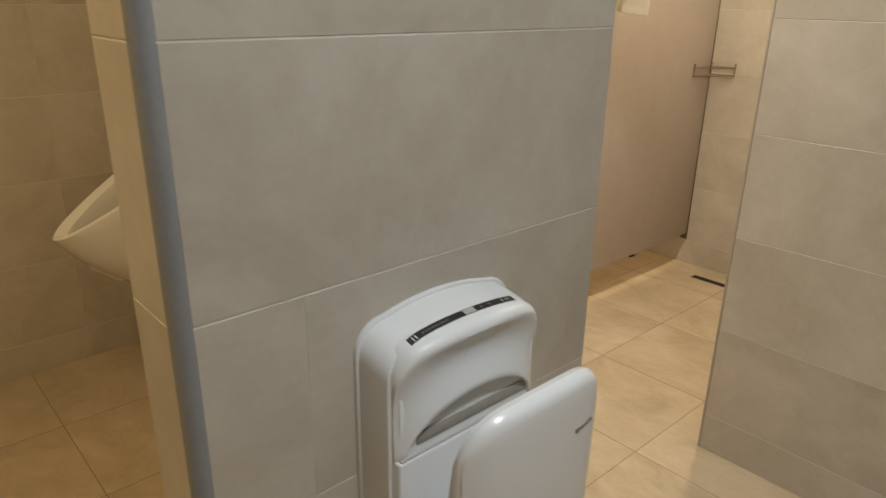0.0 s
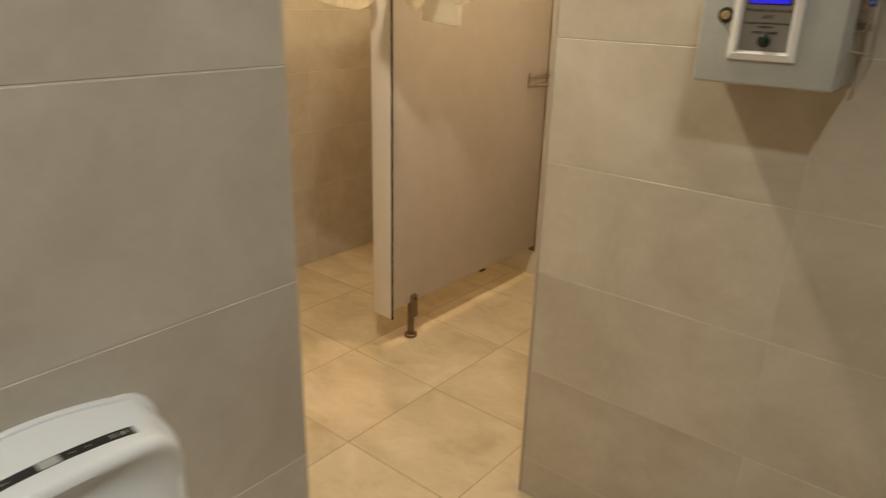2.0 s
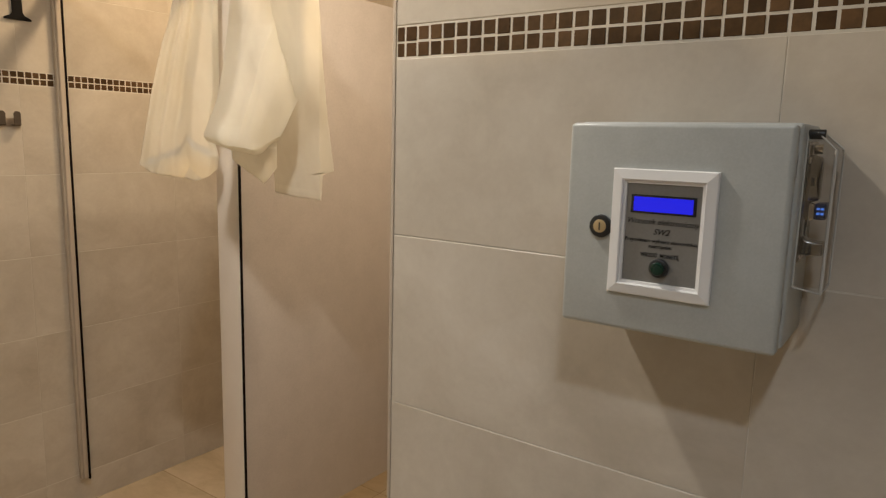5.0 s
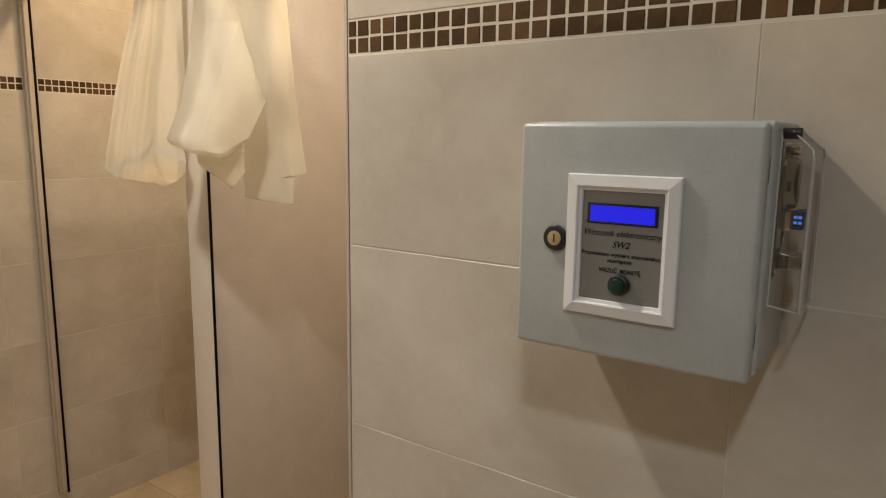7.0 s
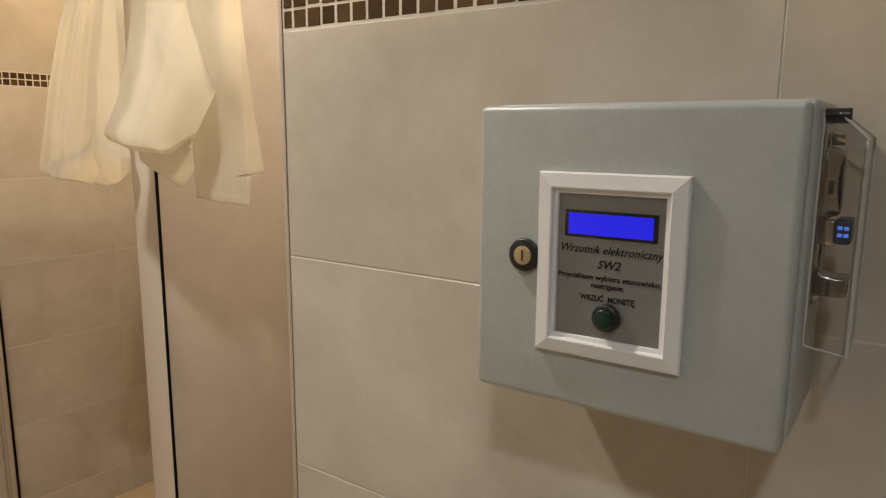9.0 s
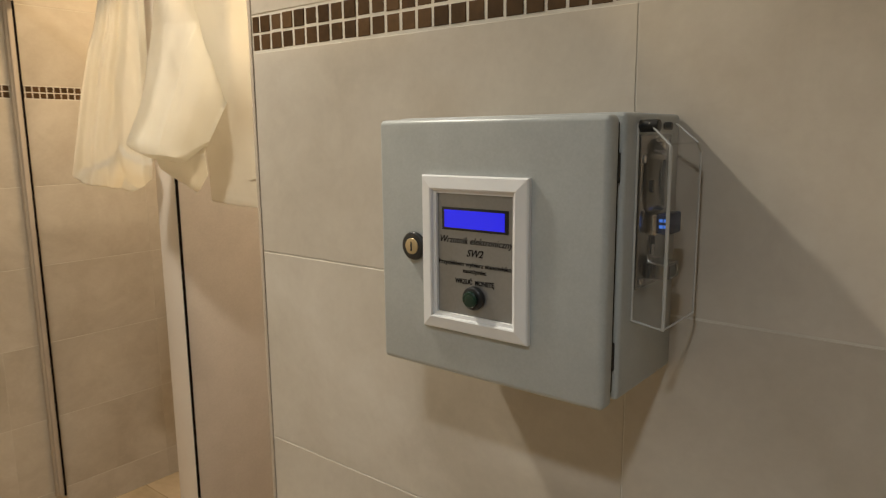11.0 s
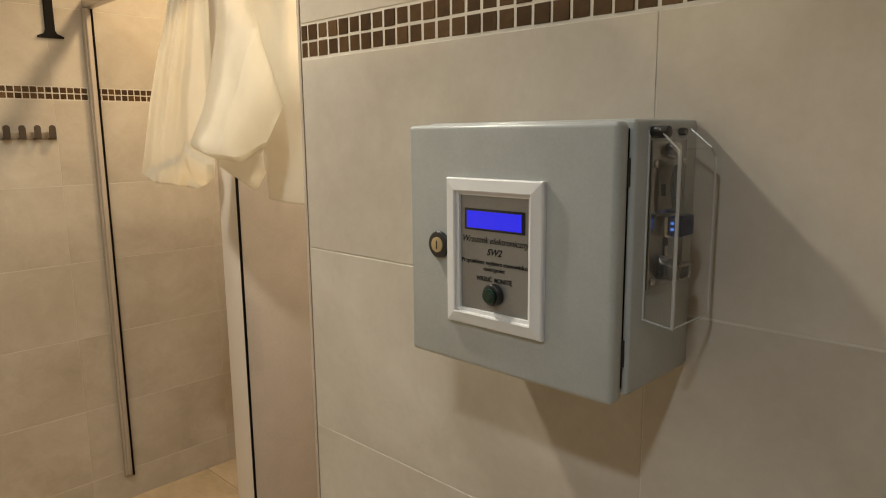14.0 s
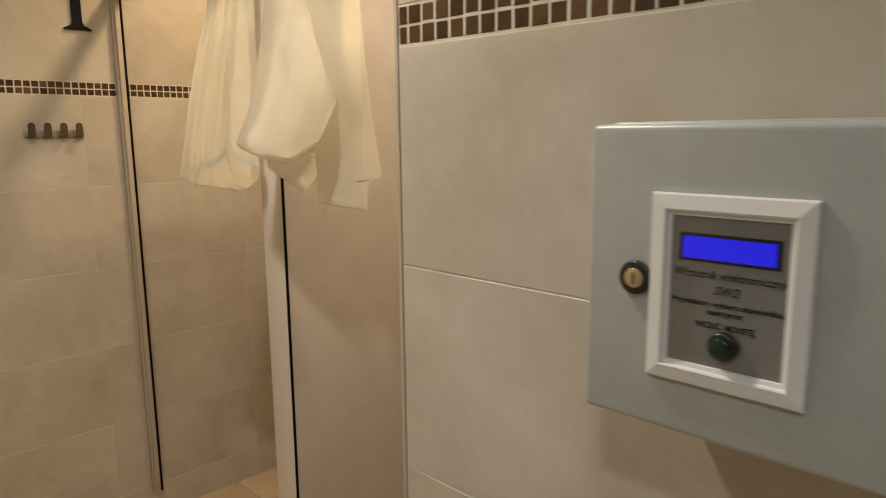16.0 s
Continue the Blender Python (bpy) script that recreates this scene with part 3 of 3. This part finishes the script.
    for row in range(2):
        for k in range(2):
            x, z = S + 0.0140 + k * 0.0040, n1 - 0.0715 - row * 0.0052
            part("counter_mark", box(x, x + 0.0030, my - 0.0170, my - 0.0163, z - 0.0013, z + 0.0013), SEVEN, b, "faint blue lit mark")
    slit = [(my + 0.0055 * math.cos(radians(q)) - 0.004, n1 - 0.0905 + 0.0055 * math.sin(radians(q))) for q in range(0, 181, 20)] + [(my - 0.0095, n1 - 0.110), (my + 0.0015, n1 - 0.110)]
    part("slit", prism(slit, S + 0.0030, S + 0.0038, "x"), DARK_SLOT, b, "black upright slit")
    part("tongue", prism([(my - 0.0055, n1 - 0.108), (my - 0.0005, n1 - 0.108), (my - 0.0005, n1 - 0.094), (my - 0.0055, n1 - 0.094)], S + 0.0037, S + 0.0043, "x", 0.0), STEEL, b)
    face = [(S + 0.0033, n0 + 0.007), (S + 0.0140, n0 + 0.007), (S + 0.0225, n0 + 0.008), (S + 0.0225, n0 + 0.0215), (S + 0.0140, n0 + 0.0215), (S + 0.0060, n0 + 0.0235), (S + 0.0033, n0 + 0.029)]
    part("coin_return", prism(face, my - 0.016, my + 0.012, "y", 0.0018), DARK_CHROME, b, "chrome coin return cup")
    part("return_mouth", box(S + 0.0048, S + 0.0072, my - 0.0166, my - 0.0155, n0 + 0.0085, n0 + 0.0205), DARK_SLOT, b)
    part("return_mouth", box(S + 0.0100, S + 0.0128, my - 0.0166, my - 0.0155, n0 + 0.0085, n0 + 0.0205), DARK_SLOT, b)
    part("return_window", box(S + 0.0222, S + 0.0229, my - 0.0115, my + 0.0035, n0 + 0.0100, n0 + 0.0195), BLACK, b)
    # clear cover: a bent sheet with an open bottom and a sloping top
    c0, c1, z0, z1, o = D + 0.0455, D + 0.117, 1.356 - Z0, 1.521 - Z0, S + 0.0285
    th = 0.0028
    cover = bmesh.new()
    prism([(S + 0.0006, z0), (o, z0 - 0.004), (o, z1 - 0.018), (S + 0.010, z1), (S + 0.0006, z1)], c0, c0 + th, "y", 0.0, 1, cover)
    prism([(c0 + th, z0 - 0.004), (c1, z0 - 0.004), (c1, z1 - 0.024), (c1 - 0.010, z1 - 0.016), (c0 + th, z1 - 0.016)], o - th, o, "x", 0.0, 1, cover)
    prism([(o - 0.0002, z1 - 0.0175), (S + 0.010, z1 + 0.0005), (S + 0.0006, z1 + 0.0005), (S + 0.0006, z1 - 0.0022), (S + 0.0088, z1 - 0.0022), (o - th, z1 - 0.0175)], c0 + th, c1 - 0.012, "y", 0.0, 1, cover)
    part("clear_cover", cover, CLEAR, b, "clear acrylic cover over the coin slot", smooth=False)
    g = 0.0010
    rims = [((o, c0, z0 - 0.004), (o, c0, z1 - 0.018)), ((o, c0, z1 - 0.018), (S + 0.010, c0, z1)), ((S + 0.001, c0, z0), (o, c0, z0 - 0.004)), ((o, c0, z0 - 0.004), (o, c1, z0 - 0.004)),
            ((o, c1, z0 - 0.004), (o, c1, z1 - 0.024)), ((o, c1, z1 - 0.024), (o, c1 - 0.010, z1 - 0.016)), ((o, c1 - 0.010, z1 - 0.016), (S + 0.010, c1 - 0.012, z1)), ((S + 0.001, c0, z1), (S + 0.001, c0, z0))]
    for k, (p, q) in enumerate(rims):
        part("cover_rim", rod(p, q, 0.0016 if k == 0 else g, 8), RIM, b, "pale polished acrylic edge")
    for y, r, k in ((c0 + 0.004, 0.0052, 0.017), (c1 - 0.016, 0.0035, 0.008)):
        part("cover_knob", rod((S + 0.001, y, z1 - 0.002), (S + k, y, z1 - 0.002), r, 16, 0.001), BLACK, b, "black cover screw")
    return b


coin_box()


# ---- hand dryer ----
def hand_dryer():
    y0, y1 = 0.560, 0.848
    d = thing("hand_dryer", "white plastic jet hand dryer on the tiled partition wall", "hand dryer", at=(DRYWALL, (y0 + y1) / 2, 0.29))
    hw, base = (y1 - y0) / 2, 0.29
    H = 0.983 - base

    def outline(k, drop):
        """Rounded front view at a depth: half width k, top lowered by drop, gently arched top."""
        pts = []
        n = 22
        for i in range(n + 1):
            a = i / n * 2 - 1
            pts.append((a * (k - 0.048), H - drop - 0.013 * a * a))
        r = 0.048
        top_r = H - drop - 0.013
        left = [(-k + r - r * math.sin(radians(q)), top_r - r + r * math.cos(radians(q))) for q in range(75, 0, -15)]
        right = [(k - r + r * math.sin(radians(q)), top_r - r + r * math.cos(radians(q))) for q in range(15, 90, 15)]
        low = [(k, 0.05), (k - 0.012, 0.012), (k - 0.05, 0.0), (-k + 0.05, 0.0), (-k + 0.012, 0.012), (-k, 0.05)]
        return left + pts + right + [(k, top_r - r)] + low + [(-k, top_r - r)]

    rings = [[(x, p[0], p[1]) for p in outline(hw + g, dr)] for x, g, dr in ((0.0006, 0, 0), (0.012, 0.001, 0.001), (0.055, 0, 0.008), (0.066, -0.002, 0.012), (0.070, -0.007, 0.016))]
    part("back_body", loft(rings), DRYER_WHITE, d)
    part("wall_plate", loft([[(x, p[0], p[1]) for p in outline(hw + g, -g)] for x, g in ((0.0006, 0.0045), (0.0060, 0.0045), (0.0075, 0.0030))]), DRYER_WHITE, d, "thin white wall plate")
    # curved upper front, hollowed below towards the slot
    cols, prof = 56, []
    for i in range(cols + 1):
        a = i / cols * 2 - 1
        y = a * (hw - 0.006)
        side = abs(a) ** 9
        top = H - 0.0125 - 0.013 * a * a - 0.036 * side
        lip = 0.5045 + 0.074 * math.sqrt(max(0.0, 1 - (a / 0.90) ** 2))
        front = 0.101 - 0.010 * a * a - 0.012 * side
        ring = [(0.056, top + 0.005), (front - 0.020, top + 0.0005)]
        ring += [(front - 0.014 + 0.014 * math.sin(radians(q)), top - 0.0145 + 0.014 * math.cos(radians(q))) for q in range(15, 91, 15)]
        for k in range(1, 15):
            q = k / 14
            z = top - 0.0145 + (lip - top + 0.0145) * q
            ring.append((front - 0.013 * math.sin(math.pi * q ** 0.8) ** 1.3 * (1 - 0.6 * a * a) - 0.004 * q, z))
        x_end = ring[-1][0]
        ring += [(x_end - 0.0015, lip - 0.003), (x_end - 0.006, lip - 0.0045), (0.060, lip - 0.002), (0.050, lip - 0.002), (0.050, top - 0.02)]
        prof.append([(x, y, z) for x, z in ring])
    part("air_head", loft(prof), DRYER_WHITE, d)
    # grey hollow of the slot with its nozzle
    part("slot_back", box(0.050, 0.0795, -hw + 0.012, hw - 0.012, 0.36, 0.60, 0.003), DRYER_WHITE, d)
    part("nozzle", box(0.0790, 0.0815, -hw + 0.040, hw - 0.026, 0.5165, 0.5360, 0.0015), SLOT_GREY, d, "grey air nozzle strip")
    part("lower_body", box(0.0600, 0.0860, -hw + 0.006, hw - 0.006, 0.03, 0.5015, 0.004, 3), DRYER_WHITE, d)
    # grey fill gives the groove below the slot its soft shadow by colour
    part("ledge", box(0.0700, 0.0845, -hw + 0.010, hw - 0.010, 0.5017, 0.5043, 0.0010), LEDGE_GREY, d, "thin grey strip painted as the shaded groove under the slot")
    # front shell
    cols, prof = 34, []
    for i in range(cols + 1):
        a = i / cols * 2 - 1
        y = a * (hw - 0.010) + 0.004
        e = abs(a) ** 6
        top = 0.624 - 0.045 * abs(a) ** 7 - 0.012 * a * a
        f = 0.226 - 0.012 * a * a - 0.016 * e
        th = 0.038 * (1 - 0.5 * e)
        ring = [(f - th * 0.9, top - 0.012), (f - th * 0.72, top - 0.002), (f - th * 0.50, top), (f - th * 0.46, top + 0.0006), (f - th * 0.22, top - 0.003), (f - th * 0.08, top - 0.009), (f - 0.001, top - 0.018),
                (f, top - 0.035), (f - 0.002, 0.40), (f - 0.012, 0.20), (f - 0.03, 0.06), (f - 0.06, 0.012), (0.055, 0.010), (0.055, 0.30), (0.090, 0.36), (f - th * 1.3, 0.50)]
        prof.append([(x, y, z) for x, z in ring])
    part("front_shell", loft(prof), DRYER_WHITE, d)
    # black strip on the sloping top
    def lid(x, yy):
        an = yy / (hw - 0.006)
        t0 = H - 0.0125 - 0.013 * an * an - 0.036 * abs(an) ** 9
        f0 = 0.101 - 0.010 * an * an - 0.012 * abs(an) ** 9
        return t0 + 0.005 - 0.0045 * (x - 0.056) / (f0 - 0.076)

    def sticker(ya, yb, xa, xb, lift, n=1):
        skin = []
        for i in range(n + 1):
            yy = ya + (yb - ya) * i / n
            skin.append([(xa, yy, lid(xa, yy) - 0.001), (xa, yy, lid(xa, yy) + lift), (xb, yy, lid(xb, yy) + lift), (xb, yy, lid(xb, yy) - 0.001)])
        return loft(skin)
    part("label_strip", sticker(-0.108, 0.090, 0.0630, 0.0755, 0.0005, 30), BLACK, d, "black curved label strip with small white marks", smooth=False)
    for yy, wd, xa, xb in ((-0.101, 0.0016, 0.066, 0.073), (-0.096, 0.0018, 0.066, 0.073), (0.024, 0.0014, 0.0685, 0.0705), (0.040, 0.0014, 0.0685, 0.0705), (0.066, 0.0016, 0.066, 0.0725), (0.075, 0.0014, 0.067, 0.0725), (0.080, 0.0012, 0.0665, 0.0715)):
        part("label_mark", sticker(yy - wd / 2, yy + wd / 2, xa, xb, 0.0008), WHITE_PLASTIC, d)
    for k in range(9):
        part("label_mark", sticker(-0.086 + 0.0055 * k, -0.0825 + 0.0055 * k, 0.0688, 0.0702, 0.0007), SLOT_GREY, d)
    part("label_window", sticker(-0.010, 0.011, 0.0640, 0.0748, 0.0008, 4), LEDGE_GREY, d, "small grey window")
    for a0, a1, h in ((-0.024, -0.016, 0.0035), (-0.015, -0.003, 0.002), (-0.002, 0.008, 0.002), (0.009, 0.020, 0.002)):
        yb = 0.082 + (a0 + a1) / 2
        ab = (yb - 0.004) / (hw - 0.010)
        fb = 0.226 - 0.012 * ab * ab - 0.016 * ab ** 6 - 0.0003
        part("badge", box(fb - 0.002, fb + 0.0009, 0.082 + a0, 0.082 + a1, 0.540 - h, 0.540 + h, 0.0004), PLATE, d, "small dark badge")
    return d


hand_dryer()

# ---- hooks, stall digit, corner shelf, drains ----
def hook_rack():
    h = thing("hook_rack", "brushed steel rail with four coat hooks on the shower wall", "hook rack", at=(WEST, 2.130, 1.535))
    part("rail", box(0.0006, 0.004, -0.094, 0.094, -0.022, 0.006, 0.0008), HOOK_RAIL, h)
    for k in range(4):
        y = -0.074 + k * 0.0495
        hk = bmesh.new()
        prism([(0.004, -0.019), (0.026, -0.019), (0.028, -0.016), (0.026, -0.013), (0.022, -0.015), (0.004, -0.015)], y - 0.0115, y + 0.0115, "y", 0.0005, 1, hk)
        prism([(y + 0.0115, -0.017), (y + 0.0115, 0.020)] + arc(y, 0.020, 0.0115, 10, 170, 10) + [(y - 0.0115, 0.020), (y - 0.0115, -0.017)], 0.0258, 0.0292, "x", 0.0006, 1, hk)
        part("hook", hk, DARK_STEEL, h)
    return h


def stall_digit():
    d = thing("stall_digit", "black serifed figure one fixed to the tiled shower wall", "sign", at=(WEST, 2.238, 1.882))
    pts = [(-0.044, 0), (0.044, 0), (0.044, 0.006), (0.036, 0.010), (0.022, 0.016), (0.016, 0.028), (0.015, 0.200), (-0.004, 0.200), (-0.040, 0.172), (-0.036, 0.164), (-0.015, 0.172), (-0.016, 0.028), (-0.022, 0.016), (-0.036, 0.010), (-0.044, 0.006)]
    part("figure", prism(pts, 0.0006, 0.010, "x", 0.0008, 1), INK, d)
    return d


def corner_shelf():
    sx, sy, z = PX, NORTH, 1.03
    s = thing("corner_shelf", "chrome wire corner shelf in the shower", "shelf", at=(sx, sy, z))
    L, B = 0.172, 0.128
    for h in (0.0, 0.038):
        part("rim", rod((0.006, -L, h), (B, -0.006, h), 0.0025, 10), SHELF_METAL, s)
        part("side_wire", rod((0.006, -L, h), (0.006, -0.006, h), 0.0024, 10), SHELF_METAL, s)
        part("back_wire", rod((0.006, -0.006, h), (B, -0.006, h), 0.0024, 10), SHELF_METAL, s)
    for k in range(1, 7):
        part("wire", rod((0.006, -L * k / 7, 0.0), (B * k / 7, -0.006, 0.0), 0.0013, 8), SHELF_METAL, s)
    for p in ((0.006, -L), (B, -0.006), (0.006, -0.006)):
        part("upright", rod((*p, -0.006), (*p, 0.050), 0.0025, 10), SHELF_METAL, s)
        part("knob", rod((*p, 0.049), (*p, 0.058), 0.0050, 12, 0.0018), SHELF_METAL, s)
    part("mount", box(0.0004, 0.006, -L - 0.005, -L + 0.005, -0.008, 0.046, 0.001), SHELF_METAL, s)
    return s


def floor_drains():
    a = thing("floor_drain", "small dark square floor drain in the shower", "drain", at=(-2.165, 3.35, 0))
    part("frame", box(-0.030, 0.030, -0.030, 0.030, 0.0003, 0.0025, 0.0006), STEEL, a)
    part("grate", box(-0.025, 0.025, -0.025, 0.025, 0.0026, 0.0036), BRICK_DARK, a)
    c = thing("channel_drain", "narrow dark channel drain in the shower floor", "drain", at=(-1.45, 3.345, 0))
    part("frame", box(-0.32, 0.32, -0.022, 0.022, 0.0003, 0.0022, 0.0005), STEEL, c)
    part("grate", box(-0.316, 0.316, -0.018, 0.018, 0.0023, 0.0035), BRICK_DARK, c)


hook_rack()
stall_digit()
corner_shelf()
floor_drains()


# ---- urinal ----
def urinal():
    X, Y = -2.50, 0.88
    u = thing("urinal", "white ceramic wall-hung urinal on the tiled wall", "urinal", at=(X, Y, 0.42))
    n = 40
    # outside: rings from the foot to the rim; the rim slopes up from the lip to the wall
    def ring(half, depth, z_lip, z_wall):
        out = []
        for i in range(n):
            a = math.pi * i / (n - 1)
            x = half * math.cos(a)
            y = -depth * math.sin(a) ** 1.35
            k = 1 - (-y / depth)
            out.append((x, y - 0.0006, z_lip + (z_wall - z_lip) * k))
        return out
    outer = [ring(0.05, 0.06, 0.0, 0.0), ring(0.10, 0.14, 0.03, 0.01), ring(0.135, 0.22, 0.09, 0.08), ring(0.148, 0.285, 0.150, 0.20), ring(0.155, 0.325, 0.205, 0.36), ring(0.156, 0.337, 0.222, 0.41)]
    rim = [ring(0.153, 0.334, 0.228, 0.420), ring(0.148, 0.330, 0.231, 0.424), ring(0.116, 0.292, 0.229, 0.416), ring(0.111, 0.284, 0.221, 0.405)]
    inner = [ring(0.107, 0.276, 0.185, 0.36), ring(0.098, 0.25, 0.10, 0.22), ring(0.08, 0.18, 0.045, 0.07), ring(0.02, 0.05, 0.035, 0.035)]
    part("bowl", loft(outer + rim + inner, None, False, False), CERAMIC, u)
    part("back_plate", prism([(0.15, 0.30), (0.165, 0.50), (0.14, 0.58), (0.08, 0.605), (-0.08, 0.605), (-0.14, 0.58), (-0.165, 0.50), (-0.15, 0.30)], -0.030, -0.0008, "y", 0.006), CERAMIC, u)
    return u


urinal()

# ---- corner trim of the dryer wall ----
trim = thing("corner_trim", "rounded grey metal corner trim of the partition wall", "trim", kind="structure", at=(DRYWALL, 0.327, 0))
R = 0.019
part("profile", prism([(-R, 0.004), (-R, -0.0015)] + [(-R + (R + 0.0015) * math.sin(radians(q)), R - (R + 0.0015) * math.cos(radians(q))) for q in range(6, 91, 7)] + [(-0.004, R)], 0.0, LOW + 0.001, "z"), TRIM_GREY, trim)

edge = thing("corner_trim", "thin beige metal edge strip at the corner of the tiled wall", "trim", kind="structure", at=(-1.0, BOXWALL, 0))
part("profile", box(-0.0016, 0.0052, -0.0009, 0.010, 0.0, CEIL - 0.012, 0.0007), PROFILE, edge)
# narrow dark brown line along the strip
part("edge_line", box(0.0054, 0.0059, -0.0001, 0.004, 0.0, CEIL - 0.012), BROWN_LINE, edge, "thin dark brown line beside the strip")

# ---- wall and floor pieces ----
TILES = {}


def tile_mesh(name, w, h, d, bev, material):
    key = (name, round(w, 4), round(h, 4))
    if key not in TILES:
        bm = bmesh.new()
        loops = [[bm.verts.new((sx * (w / 2 - i), sy * (h / 2 - i), z)) for sx, sy in ((-1, -1), (1, -1), (1, 1), (-1, 1))] for i, z in ((0, -d), (0, -bev), (bev, 0))]
        bm.faces.new(loops[2])
        for a, b in zip(loops, loops[1:]):
            for i in range(4):
                bm.faces.new((a[i], a[(i + 1) % 4], b[(i + 1) % 4], b[i]))
        TILES[key] = mesh_of(name, bm, material)
    return TILES[key]


JIT = random.Random(11)


def lay(wall, name, origin, right, up, us, vs, joint, material, depth=0.008, bev=0.0007, loose=0.0001, tight=None):
    """Tiles between the lines us and vs of a plane; right and up are its directions."""
    right, up = Vector(right), Vector(up)
    out = right.cross(up)
    for u0, u1 in zip(us, us[1:]):
        for v0, v1 in zip(vs, vs[1:]):
            w, h = u1 - u0 - (joint if tight is None else tight), v1 - v0 - joint
            if w < 0.006 or h < 0.006:
                continue
            ob = new(name, tile_mesh(name, w, h, depth, bev, material))
            ob.parent = wall
            p = Vector(origin) + right * (u0 + u1) / 2 + up * (v0 + v1) / 2 + out * JIT.uniform(-loose, loose)
            m = Matrix((right, up, out)).transposed().to_4x4()
            m.translation = p
            ob.matrix_basis = m


def steps(a, b, first, pitch):
    ks = [first + pitch * k for k in range(-40, 41)]
    return [a] + [k for k in ks if a + 0.004 < k < b - 0.004] + [b]


LOWER = [0.0, 0.128, 0.4305, 0.7335, 1.0365, 1.3395]
UPPER = [1.995, 2.298, CEIL - 0.01]
BAND = [1.6360, 1.6613, 1.6866]           # mosaic band of the coin box wall
BAND_WEST = [1.6605, 1.6840, 1.7075]      # the same band in the shower
LOW_COURSES = LOWER + [1.6415, 1.6925, 1.995]
ALL_COURSES = LOW_COURSES + UPPER[1:]
UP = (0, 0, 1)
coin_cols = steps(-0.9938, EAST, -0.40, 0.60)
lay(wall_coin, "wall_tile", (0, BOXWALL, 0), (1, 0, 0), UP, coin_cols, LOWER + [BAND[0] - 0.001], 0.0020, TILE, tight=0.0009)
lay(wall_coin, "wall_tile", (0, BOXWALL, 0), (1, 0, 0), UP, coin_cols, [BAND[2] + 0.001] + UPPER, 0.0020, TILE, tight=0.0009)
lay(wall_coin, "mosaic_tile", (0, BOXWALL, 0), (1, 0, 0), UP, [-0.9934] + [-1.0 + 0.025 * k for k in range(1, 49)], BAND, 0.0026, MOSAIC, 0.006, 0.0012, 0.0005)
lay(wall_coin, "end_tile", (-1.0, 0, 0), (0, -1, 0), UP, [-BOXWALL - 0.148, -BOXWALL - 0.002], ALL_COURSES, 0.0020, TILE, tight=0.0009)
west_cols = steps(SOUTH, 1.28, 0.68, 0.60) + [k for k in steps(1.28, NORTH, 2.228, 0.60)][1:]
lay(wall_west, "wall_tile", (WEST, 0, 0), (0, 1, 0), UP, west_cols, LOWER + [BAND_WEST[0] - 0.001], 0.0024, TILE, tight=0.0009)
lay(wall_west, "wall_tile", (WEST, 0, 0), (0, 1, 0), UP, west_cols, [BAND_WEST[2] + 0.001] + UPPER, 0.0024, TILE, tight=0.0009)
lay(wall_west, "mosaic_tile", (WEST, 0, 0), (0, 1, 0), UP, [1.05 + 0.025 * k for k in range(99)], BAND_WEST, 0.0030, MOSAIC, 0.006, 0.0012, 0.0005)
lay(wall_north, "wall_tile", (0, NORTH, 0), (1, 0, 0), UP, steps(WEST, -0.95, -1.92, 0.60), ALL_COURSES, 0.0024, TILE, tight=0.0009)
lay(wall_dryer, "wall_tile", (DRYWALL, 0, 0), (0, 1, 0), UP, [0.3465, 0.4865, 1.085], LOW_COURSES[:5], 0.0020, TILE, tight=0.0003)
lay(wall_dryer, "wall_tile", (DRYWALL, 0, 0), (0, 1, 0), UP, [0.3465, 1.085], LOW_COURSES[4:], 0.0020, TILE, tight=0.0003)
lay(wall_dryer, "end_tile", (0, 0.327, 0), (1, 0, 0), UP, [DRYWALL - 0.131, DRYWALL - 0.0195], LOW_COURSES, 0.0020, TILE, tight=0.0009)
lay(wall_dryer, "end_tile", (0, 1.085, 0), (-1, 0, 0), UP, [-DRYWALL + 0.001, -DRYWALL + 0.131], LOW_COURSES, 0.0020, TILE, tight=0.0009)
lay(wall_divider, "wall_tile", (0, 0.88, 0), (1, 0, 0), UP, steps(WEST, DRYWALL - 0.131, -2.32, 0.60), LOW_COURSES, 0.0024, TILE, tight=0.0009)
lay(floor, "floor_tile", (0, 0, 0), (1, 0, 0), (0, 1, 0), steps(WEST, EAST, -1.570, 0.452), steps(SOUTH, NORTH, 1.815, 0.4515), 0.0026, FLOOR_TILE, 0.009, 0.0010, 0.0003)
